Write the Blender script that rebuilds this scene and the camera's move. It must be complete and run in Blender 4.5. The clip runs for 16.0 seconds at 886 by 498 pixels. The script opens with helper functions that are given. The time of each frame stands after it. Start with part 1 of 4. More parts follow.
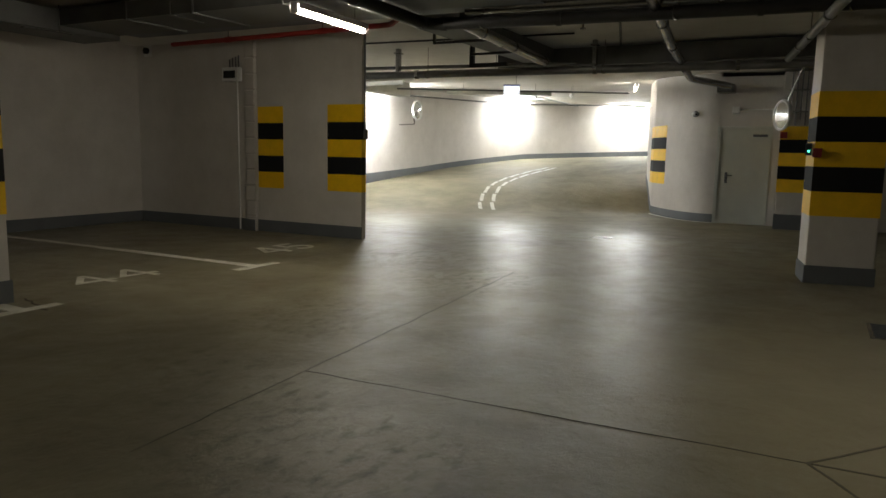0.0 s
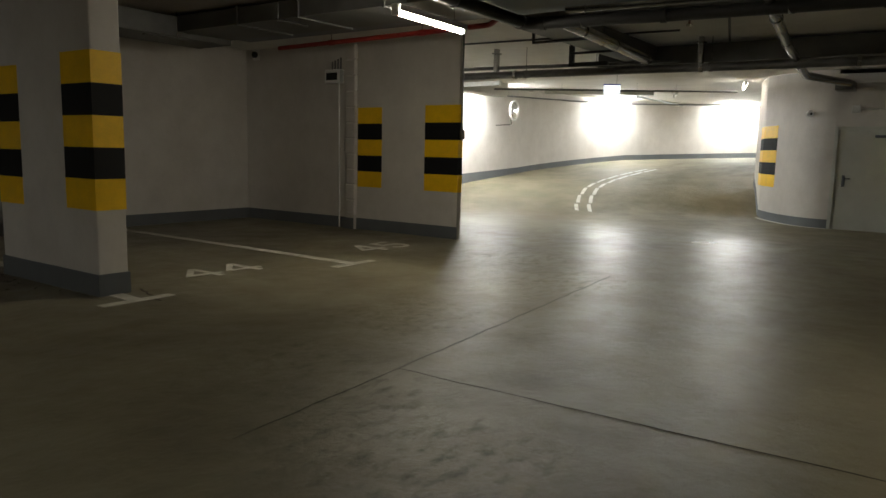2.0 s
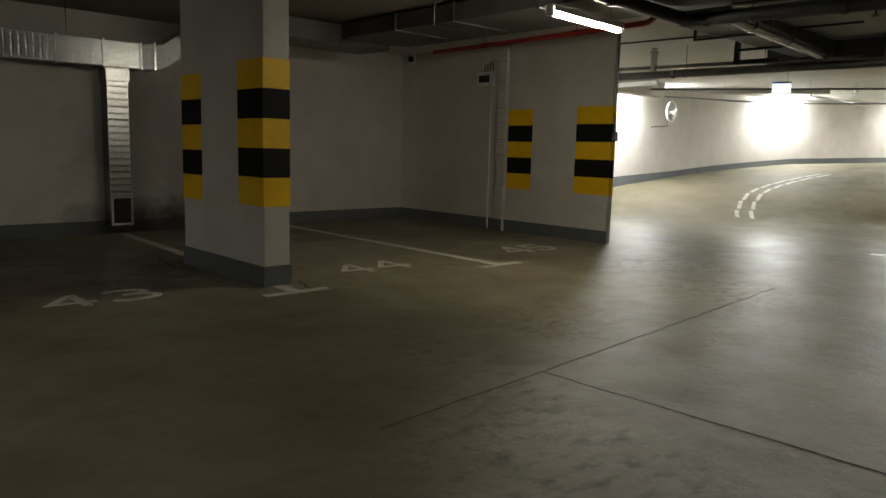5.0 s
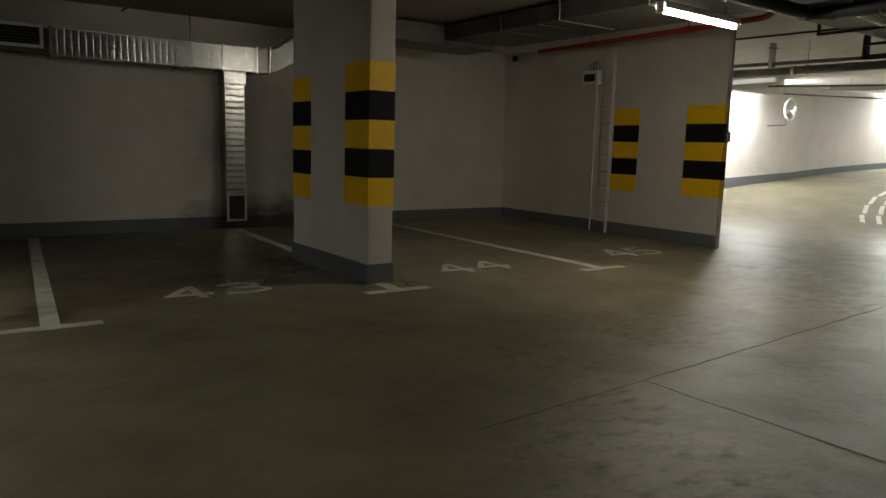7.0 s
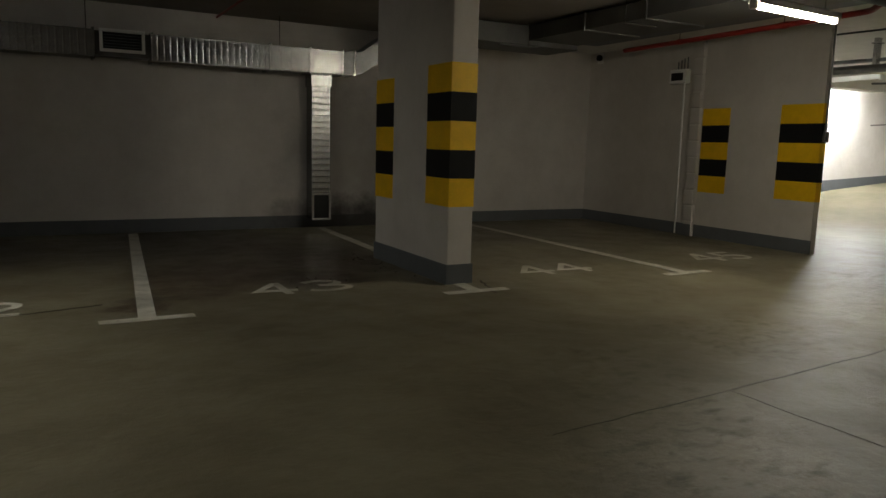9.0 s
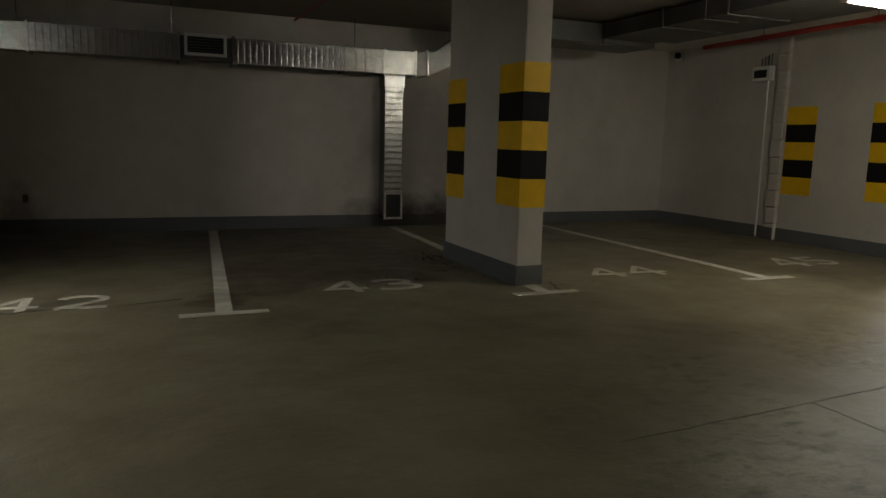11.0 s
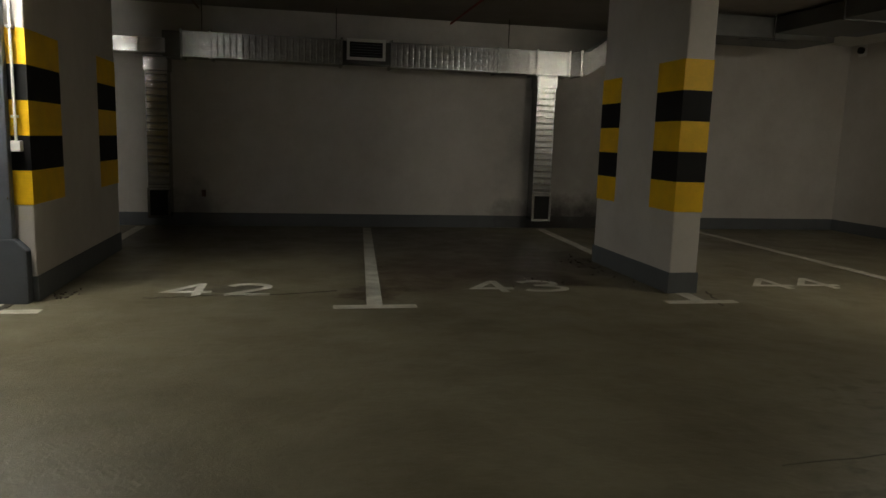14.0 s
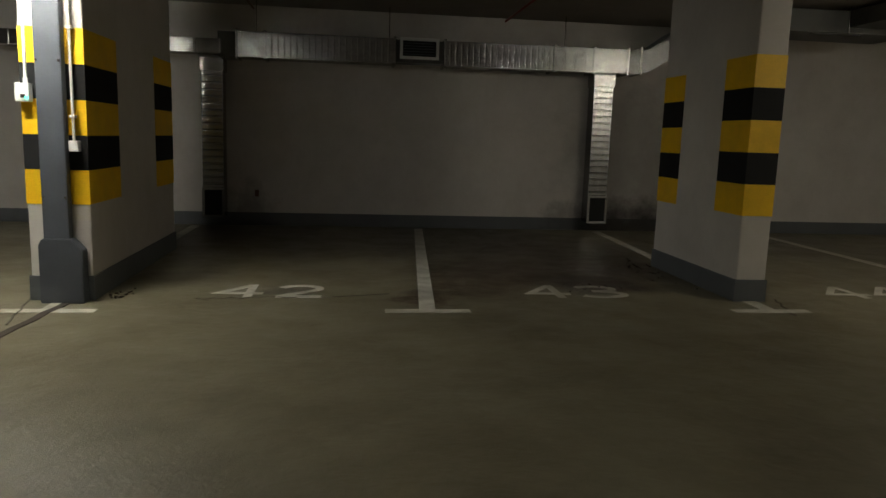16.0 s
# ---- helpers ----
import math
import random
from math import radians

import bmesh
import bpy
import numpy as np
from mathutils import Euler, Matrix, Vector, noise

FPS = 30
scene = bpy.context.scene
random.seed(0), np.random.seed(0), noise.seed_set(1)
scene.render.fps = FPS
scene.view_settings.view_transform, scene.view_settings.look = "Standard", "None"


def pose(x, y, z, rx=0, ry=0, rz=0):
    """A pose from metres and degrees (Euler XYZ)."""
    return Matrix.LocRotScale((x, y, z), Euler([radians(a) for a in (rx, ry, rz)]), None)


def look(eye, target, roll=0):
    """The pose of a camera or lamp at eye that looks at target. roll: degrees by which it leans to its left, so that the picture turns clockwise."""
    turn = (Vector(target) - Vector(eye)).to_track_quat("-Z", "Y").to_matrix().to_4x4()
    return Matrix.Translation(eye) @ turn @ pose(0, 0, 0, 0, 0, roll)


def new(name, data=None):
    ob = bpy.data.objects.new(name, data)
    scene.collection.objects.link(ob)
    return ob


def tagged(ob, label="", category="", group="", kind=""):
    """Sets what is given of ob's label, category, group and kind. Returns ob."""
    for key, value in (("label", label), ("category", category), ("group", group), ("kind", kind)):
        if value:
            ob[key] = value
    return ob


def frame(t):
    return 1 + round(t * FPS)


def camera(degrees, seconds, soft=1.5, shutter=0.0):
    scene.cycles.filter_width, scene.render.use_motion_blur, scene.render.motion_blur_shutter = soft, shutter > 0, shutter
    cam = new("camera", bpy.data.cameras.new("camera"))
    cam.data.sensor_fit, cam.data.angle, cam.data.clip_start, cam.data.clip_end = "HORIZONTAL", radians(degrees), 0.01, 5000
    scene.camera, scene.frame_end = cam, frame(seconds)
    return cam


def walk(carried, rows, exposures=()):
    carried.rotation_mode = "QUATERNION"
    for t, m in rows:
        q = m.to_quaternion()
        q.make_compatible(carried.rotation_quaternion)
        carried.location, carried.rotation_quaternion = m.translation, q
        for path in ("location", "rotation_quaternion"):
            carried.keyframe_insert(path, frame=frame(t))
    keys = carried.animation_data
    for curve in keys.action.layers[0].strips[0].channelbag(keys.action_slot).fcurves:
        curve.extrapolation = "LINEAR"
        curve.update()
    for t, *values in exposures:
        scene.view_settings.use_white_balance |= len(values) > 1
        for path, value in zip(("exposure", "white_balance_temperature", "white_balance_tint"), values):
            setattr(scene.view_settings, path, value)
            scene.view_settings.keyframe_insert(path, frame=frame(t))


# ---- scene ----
cam = camera(63.4, 16.0)
PATH = [
    (0, (-0.006, -0.011, 1.243), (1.753, 0.902, 0.975), 1.1),
    (0.5, (-0.007, -0.007, 1.245), (1.723, 0.959, 0.976), 1.1),
    (1, (0.008, -0.007, 1.242), (1.703, 1.02, 0.972), 1.2),
    (1.5, (0.002, -0.007, 1.242), (1.665, 1.071, 0.971), 1.2),
    (2, (0.008, 0.003, 1.242), (1.631, 1.139, 0.97), 1.3),
    (2.5, (-0.003, 0.002, 1.25), (1.589, 1.182, 0.976), 1.4),
    (3, (0.0, 0.005, 1.242), (1.557, 1.229, 0.969), 1.4),
    (3.5, (0.0, 0.002, 1.241), (1.516, 1.278, 0.967), 1.4),
    (4, (0.01, 0.001, 1.242), (1.483, 1.325, 0.967), 1.5),
    (4.5, (0.009, 0.01, 1.235), (1.426, 1.395, 0.96), 1.5),
    (7, (0.005, 0.009, 1.254), (1.146, 1.626, 0.968), 1.6),
    (7.5, (0.004, 0.005, 1.259), (1.095, 1.656, 0.971), 1.6),
    (8, (0.0, 0.016, 1.256), (1.04, 1.7, 0.968), 1.6),
    (8.5, (0.004, 0.004, 1.259), (1.0, 1.714, 0.968), 1.7),
    (9, (0.003, 0.003, 1.259), (0.956, 1.737, 0.968), 1.6),
    (11.5, (0.018, 0.007, 1.264), (0.74, 1.848, 0.965), 1.7),
    (12, (0.007, 0.014, 1.264), (0.671, 1.876, 0.964), 1.8),
    (12.5, (0.004, 0.014, 1.261), (0.608, 1.896, 0.96), 1.7),
    (13, (0.011, 0.009, 1.259), (0.54, 1.913, 0.957), 1.8),
    (13.5, (-0.002, 0.016, 1.245), (0.464, 1.937, 0.945), 1.8),
    (14, (0.013, 0.016, 1.245), (0.401, 1.955, 0.943), 1.8),
    (14.5, (0.004, 0.021, 1.247), (0.313, 1.973, 0.943), 1.8),
    (15, (0.003, 0.021, 1.251), (0.263, 1.981, 0.944), 1.8),
    (15.5, (-0.008, 0.082, 1.253), (0.252, 2.041, 0.946), 1.8),
    (16, (-0.002, 0.183, 1.243), (0.252, 2.144, 0.937), 1.8),
]
walk(cam, [(t, look(eye, target, roll)) for t, eye, target, roll in PATH])

# ---- world, lamps, exposure ----
world = bpy.data.worlds.new("world")
scene.world = world
world.use_nodes = True
world.node_tree.nodes["Background"].inputs["Color"].default_value = (0.02, 0.02, 0.02, 1)
world.node_tree.nodes["Background"].inputs["Strength"].default_value = 0.0
LAMP_POWER = 165.0      # emission strength of the tubes over the bays
RAMP_POWER = 810.0
WEST_POWER = 320.0
SOUTH_POWER = 16.0
FILL_POWER = 82.0
CORE_POWER = 60.0


# ---- materials ----
def nodes_of(name):
    m = bpy.data.materials.new(name)
    m.use_nodes = True
    nt = m.node_tree
    return m, nt, nt.nodes["Principled BSDF"]


def noise_tex(nt, coord, scale, detail=4.0, rough=0.55, stretch=None):
    n = nt.nodes.new("ShaderNodeTexNoise")
    n.inputs["Scale"].default_value = scale
    n.inputs["Detail"].default_value = detail
    n.inputs["Roughness"].default_value = rough
    src = coord
    if stretch:
        mp = nt.nodes.new("ShaderNodeMapping")
        mp.inputs["Scale"].default_value = stretch
        nt.links.new(coord, mp.inputs["Vector"])
        src = mp.outputs["Vector"]
    nt.links.new(src, n.inputs["Vector"])
    return n.outputs["Fac"]


def ramp_of(nt, fac, stops):
    r = nt.nodes.new("ShaderNodeValToRGB")
    els = r.color_ramp.elements
    while len(els) < len(stops):
        els.new(0.5)
    for e, (p, c) in zip(els, stops):
        e.position = p
        e.color = c if len(c) == 4 else (*c, 1)
    nt.links.new(fac, r.inputs["Fac"])
    return r.outputs["Color"]


def mix_col(nt, fac, a, b, mode="MIX"):
    m = nt.nodes.new("ShaderNodeMix")
    m.data_type = "RGBA"
    m.blend_type = mode
    for sock, v in ((m.inputs[0], fac), (m.inputs[6], a), (m.inputs[7], b)):
        if isinstance(v, (int, float)):
            sock.default_value = v
        elif isinstance(v, tuple):
            sock.default_value = (*v, 1) if len(v) == 3 else v
        else:
            nt.links.new(v, sock)
    return m.outputs[2]


def bump(nt, bsdf, height, strength, dist=0.01):
    b = nt.nodes.new("ShaderNodeBump")
    b.inputs["Strength"].default_value = strength
    b.inputs["Distance"].default_value = dist
    nt.links.new(height, b.inputs["Height"])
    nt.links.new(b.outputs["Normal"], bsdf.inputs["Normal"])


def grey(v):
    return (v, v, v)


def surface(name, col, rough=0.6, metal=0.0, vary=0.15, scale=3.0, fine=60.0, bumps=0.15, spec=None):
    """Painted or plain surface with blotches, fine grain and light relief."""
    m, nt, b = nodes_of(name)
    geo = nt.nodes.new("ShaderNodeNewGeometry").outputs["Position"]
    big = noise_tex(nt, geo, scale, 5)
    lo = tuple(c * (1 - vary) for c in col)
    hi = tuple(min(1, c * (1 + vary)) for c in col)
    c = ramp_of(nt, big, [(0.3, lo), (0.7, hi)])
    small = noise_tex(nt, geo, fine, 3)
    c = mix_col(nt, 0.25, c, ramp_of(nt, small, [(0.3, grey(0.75)), (0.7, grey(1.0))]), "MULTIPLY")
    nt.links.new(c, b.inputs["Base Color"])
    rr = nt.nodes.new("ShaderNodeMapRange")
    rr.inputs["To Min"].default_value = max(0.02, rough - 0.1)
    rr.inputs["To Max"].default_value = min(1, rough + 0.1)
    nt.links.new(big, rr.inputs["Value"])
    nt.links.new(rr.outputs["Result"], b.inputs["Roughness"])
    b.inputs["Metallic"].default_value = metal
    if spec is not None:
        b.inputs["Specular IOR Level"].default_value = spec
    if bumps:
        bump(nt, b, small, bumps, 0.004)
    return m


def stain_mask(nt, geo, spots, ragged):
    """Ragged blots: spots are (x, y, z, radius, strength)."""
    wob = nt.nodes.new("ShaderNodeMath")
    wob.operation = "MULTIPLY_ADD"
    nt.links.new(noise_tex(nt, geo, 2.2, 7, 0.65), wob.inputs[0])
    wob.inputs[1].default_value, wob.inputs[2].default_value = 2 * ragged, -ragged
    total = None
    for x, y, z, r, k in spots:
        d = nt.nodes.new("ShaderNodeVectorMath")
        d.operation = "DISTANCE"
        nt.links.new(geo, d.inputs[0])
        d.inputs[1].default_value = (x, y, z)
        add = nt.nodes.new("ShaderNodeMath")
        nt.links.new(d.outputs["Value"], add.inputs[0])
        nt.links.new(wob.outputs[0], add.inputs[1])
        mr = nt.nodes.new("ShaderNodeMapRange")
        mr.interpolation_type = "SMOOTHSTEP"
        nt.links.new(add.outputs[0], mr.inputs["Value"])
        for key, v in (("From Min", r * 0.25), ("From Max", r), ("To Min", k), ("To Max", 0.0)):
            mr.inputs[key].default_value = v
        if total is None:
            total = mr.outputs["Result"]
        else:
            mx = nt.nodes.new("ShaderNodeMath")
            mx.operation = "MAXIMUM"
            nt.links.new(total, mx.inputs[0])
            nt.links.new(mr.outputs["Result"], mx.inputs[1])
            total = mx.outputs[0]
    return total


# soot on the rear wall, oil and tyre dirt in the bays
SOOT = ((3.95, 10.05, 1.1, 1.5, 0.45), (4.5, 10.05, 0.9, 1.5, 0.5), (3.72, 10.05, -0.3, 1.2, 1.0), (4.25, 10.05, -0.35, 1.35, 1.0), (4.85, 10.05, -0.35, 1.3, 1.0), (3.1, 10.05, 0.1, 0.5, 0.5), (-1.4, 10.05, 0.1, 0.55, 0.5))
RUSTY = ((1.35, 6.7, 0, 0.95, 0.9), (2.25, 6.35, 0, 0.6, 1.0), (2.5, 7.2, 0, 0.9, 0.9), (0.62, 5.62, 0, 0.3, 1.0), (0.95, 6.0, 0, 0.45, 0.7), (2.0, 8.3, 0, 0.9, 0.7))
# the wide spots from y 8 on also paint in shade at the back
OIL_AND_SHADE = ((1.3, 7.0, 0, 1.1, 0.6), (2.4, 7.2, 0, 1.2, 0.7), (2.1, 6.3, 0, 0.75, 0.85), (1.3, 8.9, 0, 2.3, 0.75), (2.6, 8.0, 0, 1.5, 0.75), (-0.9, 8.7, 0, 1.9, 0.75), (-0.55, 5.95, 0, 0.35, 0.6),
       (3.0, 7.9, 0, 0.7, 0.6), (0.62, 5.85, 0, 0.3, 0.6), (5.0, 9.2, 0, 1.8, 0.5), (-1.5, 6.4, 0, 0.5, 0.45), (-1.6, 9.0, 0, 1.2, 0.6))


def wall_paint(name, col):
    """Matt wall paint over render: trowel marks, scuffs, faint grime streaks."""
    m, nt, b = nodes_of(name)
    geo = nt.nodes.new("ShaderNodeNewGeometry").outputs["Position"]
    big = noise_tex(nt, geo, 0.7, 6, 0.6)
    c = ramp_of(nt, big, [(0.25, tuple(v * 0.86 for v in col)), (0.75, col)])
    streak = noise_tex(nt, geo, 1.0, 6, 0.65, (2.2, 2.2, 0.5))
    c = mix_col(nt, 0.18, c, ramp_of(nt, streak, [(0.3, (0.72, 0.7, 0.68)), (0.6, grey(1.0))]), "MULTIPLY")
    scuff = noise_tex(nt, geo, 1.9, 9, 0.72)
    c = mix_col(nt, 0.35, c, ramp_of(nt, scuff, [(0.30, (0.66, 0.64, 0.62)), (0.60, grey(1.0))]), "MULTIPLY")
    soot = stain_mask(nt, geo, SOOT, 0.5)
    c = mix_col(nt, soot, c, (0.035, 0.032, 0.03))
    nt.links.new(c, b.inputs["Base Color"])
    b.inputs["Roughness"].default_value = 0.75
    b.inputs["Specular IOR Level"].default_value = 0.3
    trowel = noise_tex(nt, geo, 9.0, 7, 0.65)
    bump(nt, b, trowel, 0.3, 0.010)
    return m


def floor_material():
    """Power-floated, sealed concrete: blotches, tyre polish, paler ground, oily dirt and painted shade at the bay
    backs.
    """
    m, nt, b = nodes_of("polished_concrete")
    geo = nt.nodes.new("ShaderNodeNewGeometry").outputs["Position"]
    big = noise_tex(nt, geo, 0.4, 6, 0.6)
    c = ramp_of(nt, big, [(0.25, (0.168, 0.149, 0.096)), (0.5, (0.216, 0.193, 0.129)), (0.75, (0.262, 0.237, 0.166))])
    mid = noise_tex(nt, geo, 1.3, 9, 0.64)
    c = mix_col(nt, 0.85, c, ramp_of(nt, mid, [(0.30, (0.56, 0.53, 0.48)), (0.62, grey(1.0))]), "MULTIPLY")
    fine = noise_tex(nt, geo, 30.0, 6, 0.7)
    c = mix_col(nt, 0.3, c, ramp_of(nt, fine, [(0.3, grey(0.72)), (0.65, grey(1.0))]), "MULTIPLY")
    # paler floor colour at the near right and before the ramp
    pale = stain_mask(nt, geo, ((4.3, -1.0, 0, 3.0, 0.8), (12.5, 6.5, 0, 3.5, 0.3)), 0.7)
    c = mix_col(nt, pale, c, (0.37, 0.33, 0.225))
    # oily dirt, with the darkness at the back of the bays painted in
    oil_and_shade = stain_mask(nt, geo, OIL_AND_SHADE, 0.55)
    c = mix_col(nt, oil_and_shade, c, (0.04, 0.034, 0.026))
    # red-brown leaks, broken into flecks
    fleck = ramp_of(nt, noise_tex(nt, geo, 4.0, 9, 0.7), [(0.38, grey(0.25)), (0.54, grey(1.0))])
    leak = mix_col(nt, 1.0, fleck, stain_mask(nt, geo, RUSTY, 0.7), "MULTIPLY")
    c = mix_col(nt, leak, c, (0.062, 0.034, 0.022))
    # rubber and boot scuffs in loose trails
    scuff = noise_tex(nt, geo, 7.0, 7, 0.66, (1.0, 1.5, 1.0))
    trail = stain_mask(nt, geo, ((1.6, 1.0, 0, 1.1, 1.0), (2.2, 1.6, 0, 1.0, 1.0), (2.6, 2.3, 0, 0.7, 1.0), (2.9, 3.1, 0, 0.7, 0.7), (4.2, 3.3, 0, 0.9, 0.8), (6.3, 3.0, 0, 1.0, 0.9), (7.4, 4.2, 0, 1.1, 0.8)), 0.5)
    marks = mix_col(nt, 1.0, ramp_of(nt, scuff, [(0.50, grey(0.0)), (0.70, grey(0.75))]), trail, "MULTIPLY")
    c = mix_col(nt, marks, c, (0.075, 0.066, 0.05))
    nt.links.new(c, b.inputs["Base Color"])
    patch = noise_tex(nt, geo, 2.8, 10, 0.7)
    rr = ramp_of(nt, patch, [(0.30, grey(0.31)), (0.50, grey(0.38)), (0.72, grey(0.50))])
    rr = mix_col(nt, marks, rr, grey(0.75))
    # the ramp slab has a coarser, matter finish
    sep = nt.nodes.new("ShaderNodeSeparateXYZ")
    nt.links.new(geo, sep.inputs[0])
    slab = nt.nodes.new("ShaderNodeMapRange")
    for key, v in (("From Min", 11.5), ("From Max", 15.0), ("To Min", 0.0), ("To Max", 0.3)):
        slab.inputs[key].default_value = v
    nt.links.new(sep.outputs["X"], slab.inputs["Value"])
    add = nt.nodes.new("ShaderNodeMath")
    nt.links.new(rr, add.inputs[0])
    nt.links.new(slab.outputs["Result"], add.inputs[1])
    nt.links.new(add.outputs[0], b.inputs["Roughness"])
    b.inputs["Specular IOR Level"].default_value = 0.28
    # trowel waves under fine grain
    swell = noise_tex(nt, geo, 5.0, 6, 0.62)
    grain = noise_tex(nt, geo, 14.0, 8, 0.72)
    rel = nt.nodes.new("ShaderNodeMath")
    rel.operation = "MULTIPLY_ADD"
    nt.links.new(swell, rel.inputs[0])
    rel.inputs[1].default_value = 1.5
    nt.links.new(grain, rel.inputs[2])
    bump(nt, b, rel.outputs[0], 0.6, 0.010)
    return m


def galvanised(name="galvanised_steel", rough=0.27, tone=0.55):
    m, nt, b = nodes_of(name)
    geo = nt.nodes.new("ShaderNodeNewGeometry").outputs["Position"]
    v = nt.nodes.new("ShaderNodeTexVoronoi")
    v.inputs["Scale"].default_value = 45
    nt.links.new(geo, v.inputs["Vector"])
    c = ramp_of(nt, v.outputs["Distance"], [(0.0, grey(tone * 0.85)), (1.0, grey(tone * 1.15))])
    dirt = noise_tex(nt, geo, 3.0, 6, 0.6)
    c = mix_col(nt, 0.6, c, ramp_of(nt, dirt, [(0.3, grey(0.6)), (0.65, grey(1.0))]), "MULTIPLY")
    nt.links.new(c, b.inputs["Base Color"])
    b.inputs["Metallic"].default_value = 1.0
    b.inputs["Roughness"].default_value = rough
    bump(nt, b, noise_tex(nt, geo, 7.0, 3), 0.35, 0.012)
    return m


def glow(name, strength, col=(1.0, 0.925, 0.745)):
    m, nt, b = nodes_of(name)
    b.inputs["Base Color"].default_value = (*col, 1)
    b.inputs["Emission Color"].default_value = (*col, 1)
    b.inputs["Emission Strength"].default_value = strength
    return m


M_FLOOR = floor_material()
M_WALL = wall_paint("wall_paint", (0.62, 0.585, 0.55))
M_CEIL = wall_paint("ceiling_paint", (0.70, 0.68, 0.64))
M_CEIL_BAYS = wall_paint("bay_ceiling", (0.31, 0.28, 0.25))
M_PLINTH = wall_paint("grey_plinth_paint", (0.135, 0.145, 0.155))
M_YELLOW = surface("yellow_paint", (0.84, 0.505, 0.006), 0.5, vary=0.08, scale=6)
M_BLACK = surface("black_paint", (0.008, 0.008, 0.009), 0.75, vary=0.2, scale=6, spec=0.25)


def line_paint():
    """White floor paint, rubbed thin and dirty in places."""
    m, nt, b = nodes_of("road_marking_paint")
    geo = nt.nodes.new("ShaderNodeNewGeometry").outputs["Position"]
    c = ramp_of(nt, noise_tex(nt, geo, 5.0, 6, 0.65), [(0.3, (0.42, 0.405, 0.35)), (0.6, (0.66, 0.64, 0.57))])
    worn = noise_tex(nt, geo, 16.0, 8, 0.72)
    c = mix_col(nt, ramp_of(nt, worn, [(0.31, grey(0.7)), (0.40, grey(0.0))]), c, (0.2, 0.185, 0.145))
    c = mix_col(nt, stain_mask(nt, geo, [(x, y, z, r, k * 0.4) for x, y, z, r, k in OIL_AND_SHADE], 0.55), c, (0.06, 0.05, 0.04))
    nt.links.new(c, b.inputs["Base Color"])
    b.inputs["Roughness"].default_value = 0.6
    bump(nt, b, worn, 0.2, 0.003)
    return m


M_LINE = line_paint()
M_GALV = galvanised(tone=0.40)
M_DUCT = galvanised("duct_steel", 0.27, 0.38)
M_GALV_DULL = galvanised("dull_galvanised_steel", 0.4, 0.26)
M_DARKPIPE = surface("black_pipe", (0.02, 0.02, 0.021), 0.4, vary=0.3)
M_GREYPIPE = surface("grey_pipe", (0.17, 0.17, 0.172), 0.36, metal=0.55, vary=0.3)
M_RED = surface("red_pipe_paint", (0.22, 0.016, 0.012), 0.5, vary=0.2)
M_DOOR = surface("door_paint", (0.50, 0.51, 0.47), 0.5, vary=0.06)
M_STEELDARK = surface("dark_grey_steel", (0.075, 0.082, 0.098), 0.45, vary=0.15)
M_WHITEPL = surface("white_plastic", (0.7, 0.7, 0.68), 0.4, vary=0.05)
M_DARK = surface("dark_inside", (0.01, 0.01, 0.01), 0.8)
M_TUBE = glow("lit_tube", LAMP_POWER)
M_TUBE_RAMP = glow("lit_ramp_tube", RAMP_POWER, (0.94, 0.965, 0.93))
M_TUBE_DIM = glow("approach_fill_tube", RAMP_POWER * 0.45, (0.94, 0.965, 0.93))
M_TUBE_WEST = glow("lit_west_tube", WEST_POWER, (0.97, 0.945, 0.83))
M_TUBE_SOUTH = glow("lit_south_tube", SOUTH_POWER)
M_TUBE_FILL = glow("rear_fill_tube", FILL_POWER)
M_TUBE_CORE = glow("lit_core_tube", CORE_POWER)
M_SIGN = glow("lit_sign_face", 1.3, (0.85, 0.92, 1.0))
M_LED = glow("green_led", 3.0, (0.1, 1.0, 0.55))
M_BLUE = surface("blue_plastic", (0.05, 0.07, 0.35), 0.4)
M_MIRROR = surface("mirror", (0.85, 0.86, 0.87), 0.12, metal=1.0, vary=0.03, bumps=0.0)
M_SIDEDUCT = surface("dull_duct_steel", (0.10, 0.10, 0.096), 0.5, metal=0.3, vary=0.25)
M_RUST = surface("rusty_brown_steel", (0.13, 0.06, 0.04), 0.6, vary=0.3)
M_SEAL = surface("joint_filler", (0.13, 0.119, 0.093), 0.6, vary=0.3)
M_TAPE = surface("dark_floor_tape", (0.05, 0.035, 0.028), 0.6, vary=0.3)


# ---- mesh helpers ----
def part(name, bm, mat, parent=None, label="", smooth=False):
    me = bpy.data.meshes.new(name)
    bmesh.ops.recalc_face_normals(bm, faces=bm.faces)
    bm.to_mesh(me)
    bm.free()
    me.materials.append(mat)
    if smooth:
        for p in me.polygons:
            p.use_smooth = True
        me.set_sharp_from_angle(angle=radians(40))
    ob = new(name, me)
    ob.parent = parent
    if label:
        tagged(ob, label)
    return ob


def thing(name, label, category, group="", kind=""):
    return tagged(new(name), label, category, group, kind)


def box(x0, x1, y0, y1, z0, z1, bevel=0.0, bm=None):
    bm = bm or bmesh.new()
    m = Matrix.LocRotScale(((x0 + x1) / 2, (y0 + y1) / 2, (z0 + z1) / 2), None, (x1 - x0, y1 - y0, z1 - z0))
    r = bmesh.ops.create_cube(bm, size=1, matrix=m)
    if bevel:
        es = list({e for v in r["verts"] for e in v.link_edges})
        bmesh.ops.bevel(bm, geom=es, offset=bevel, segments=2, affect="EDGES", profile=0.5)
    return bm


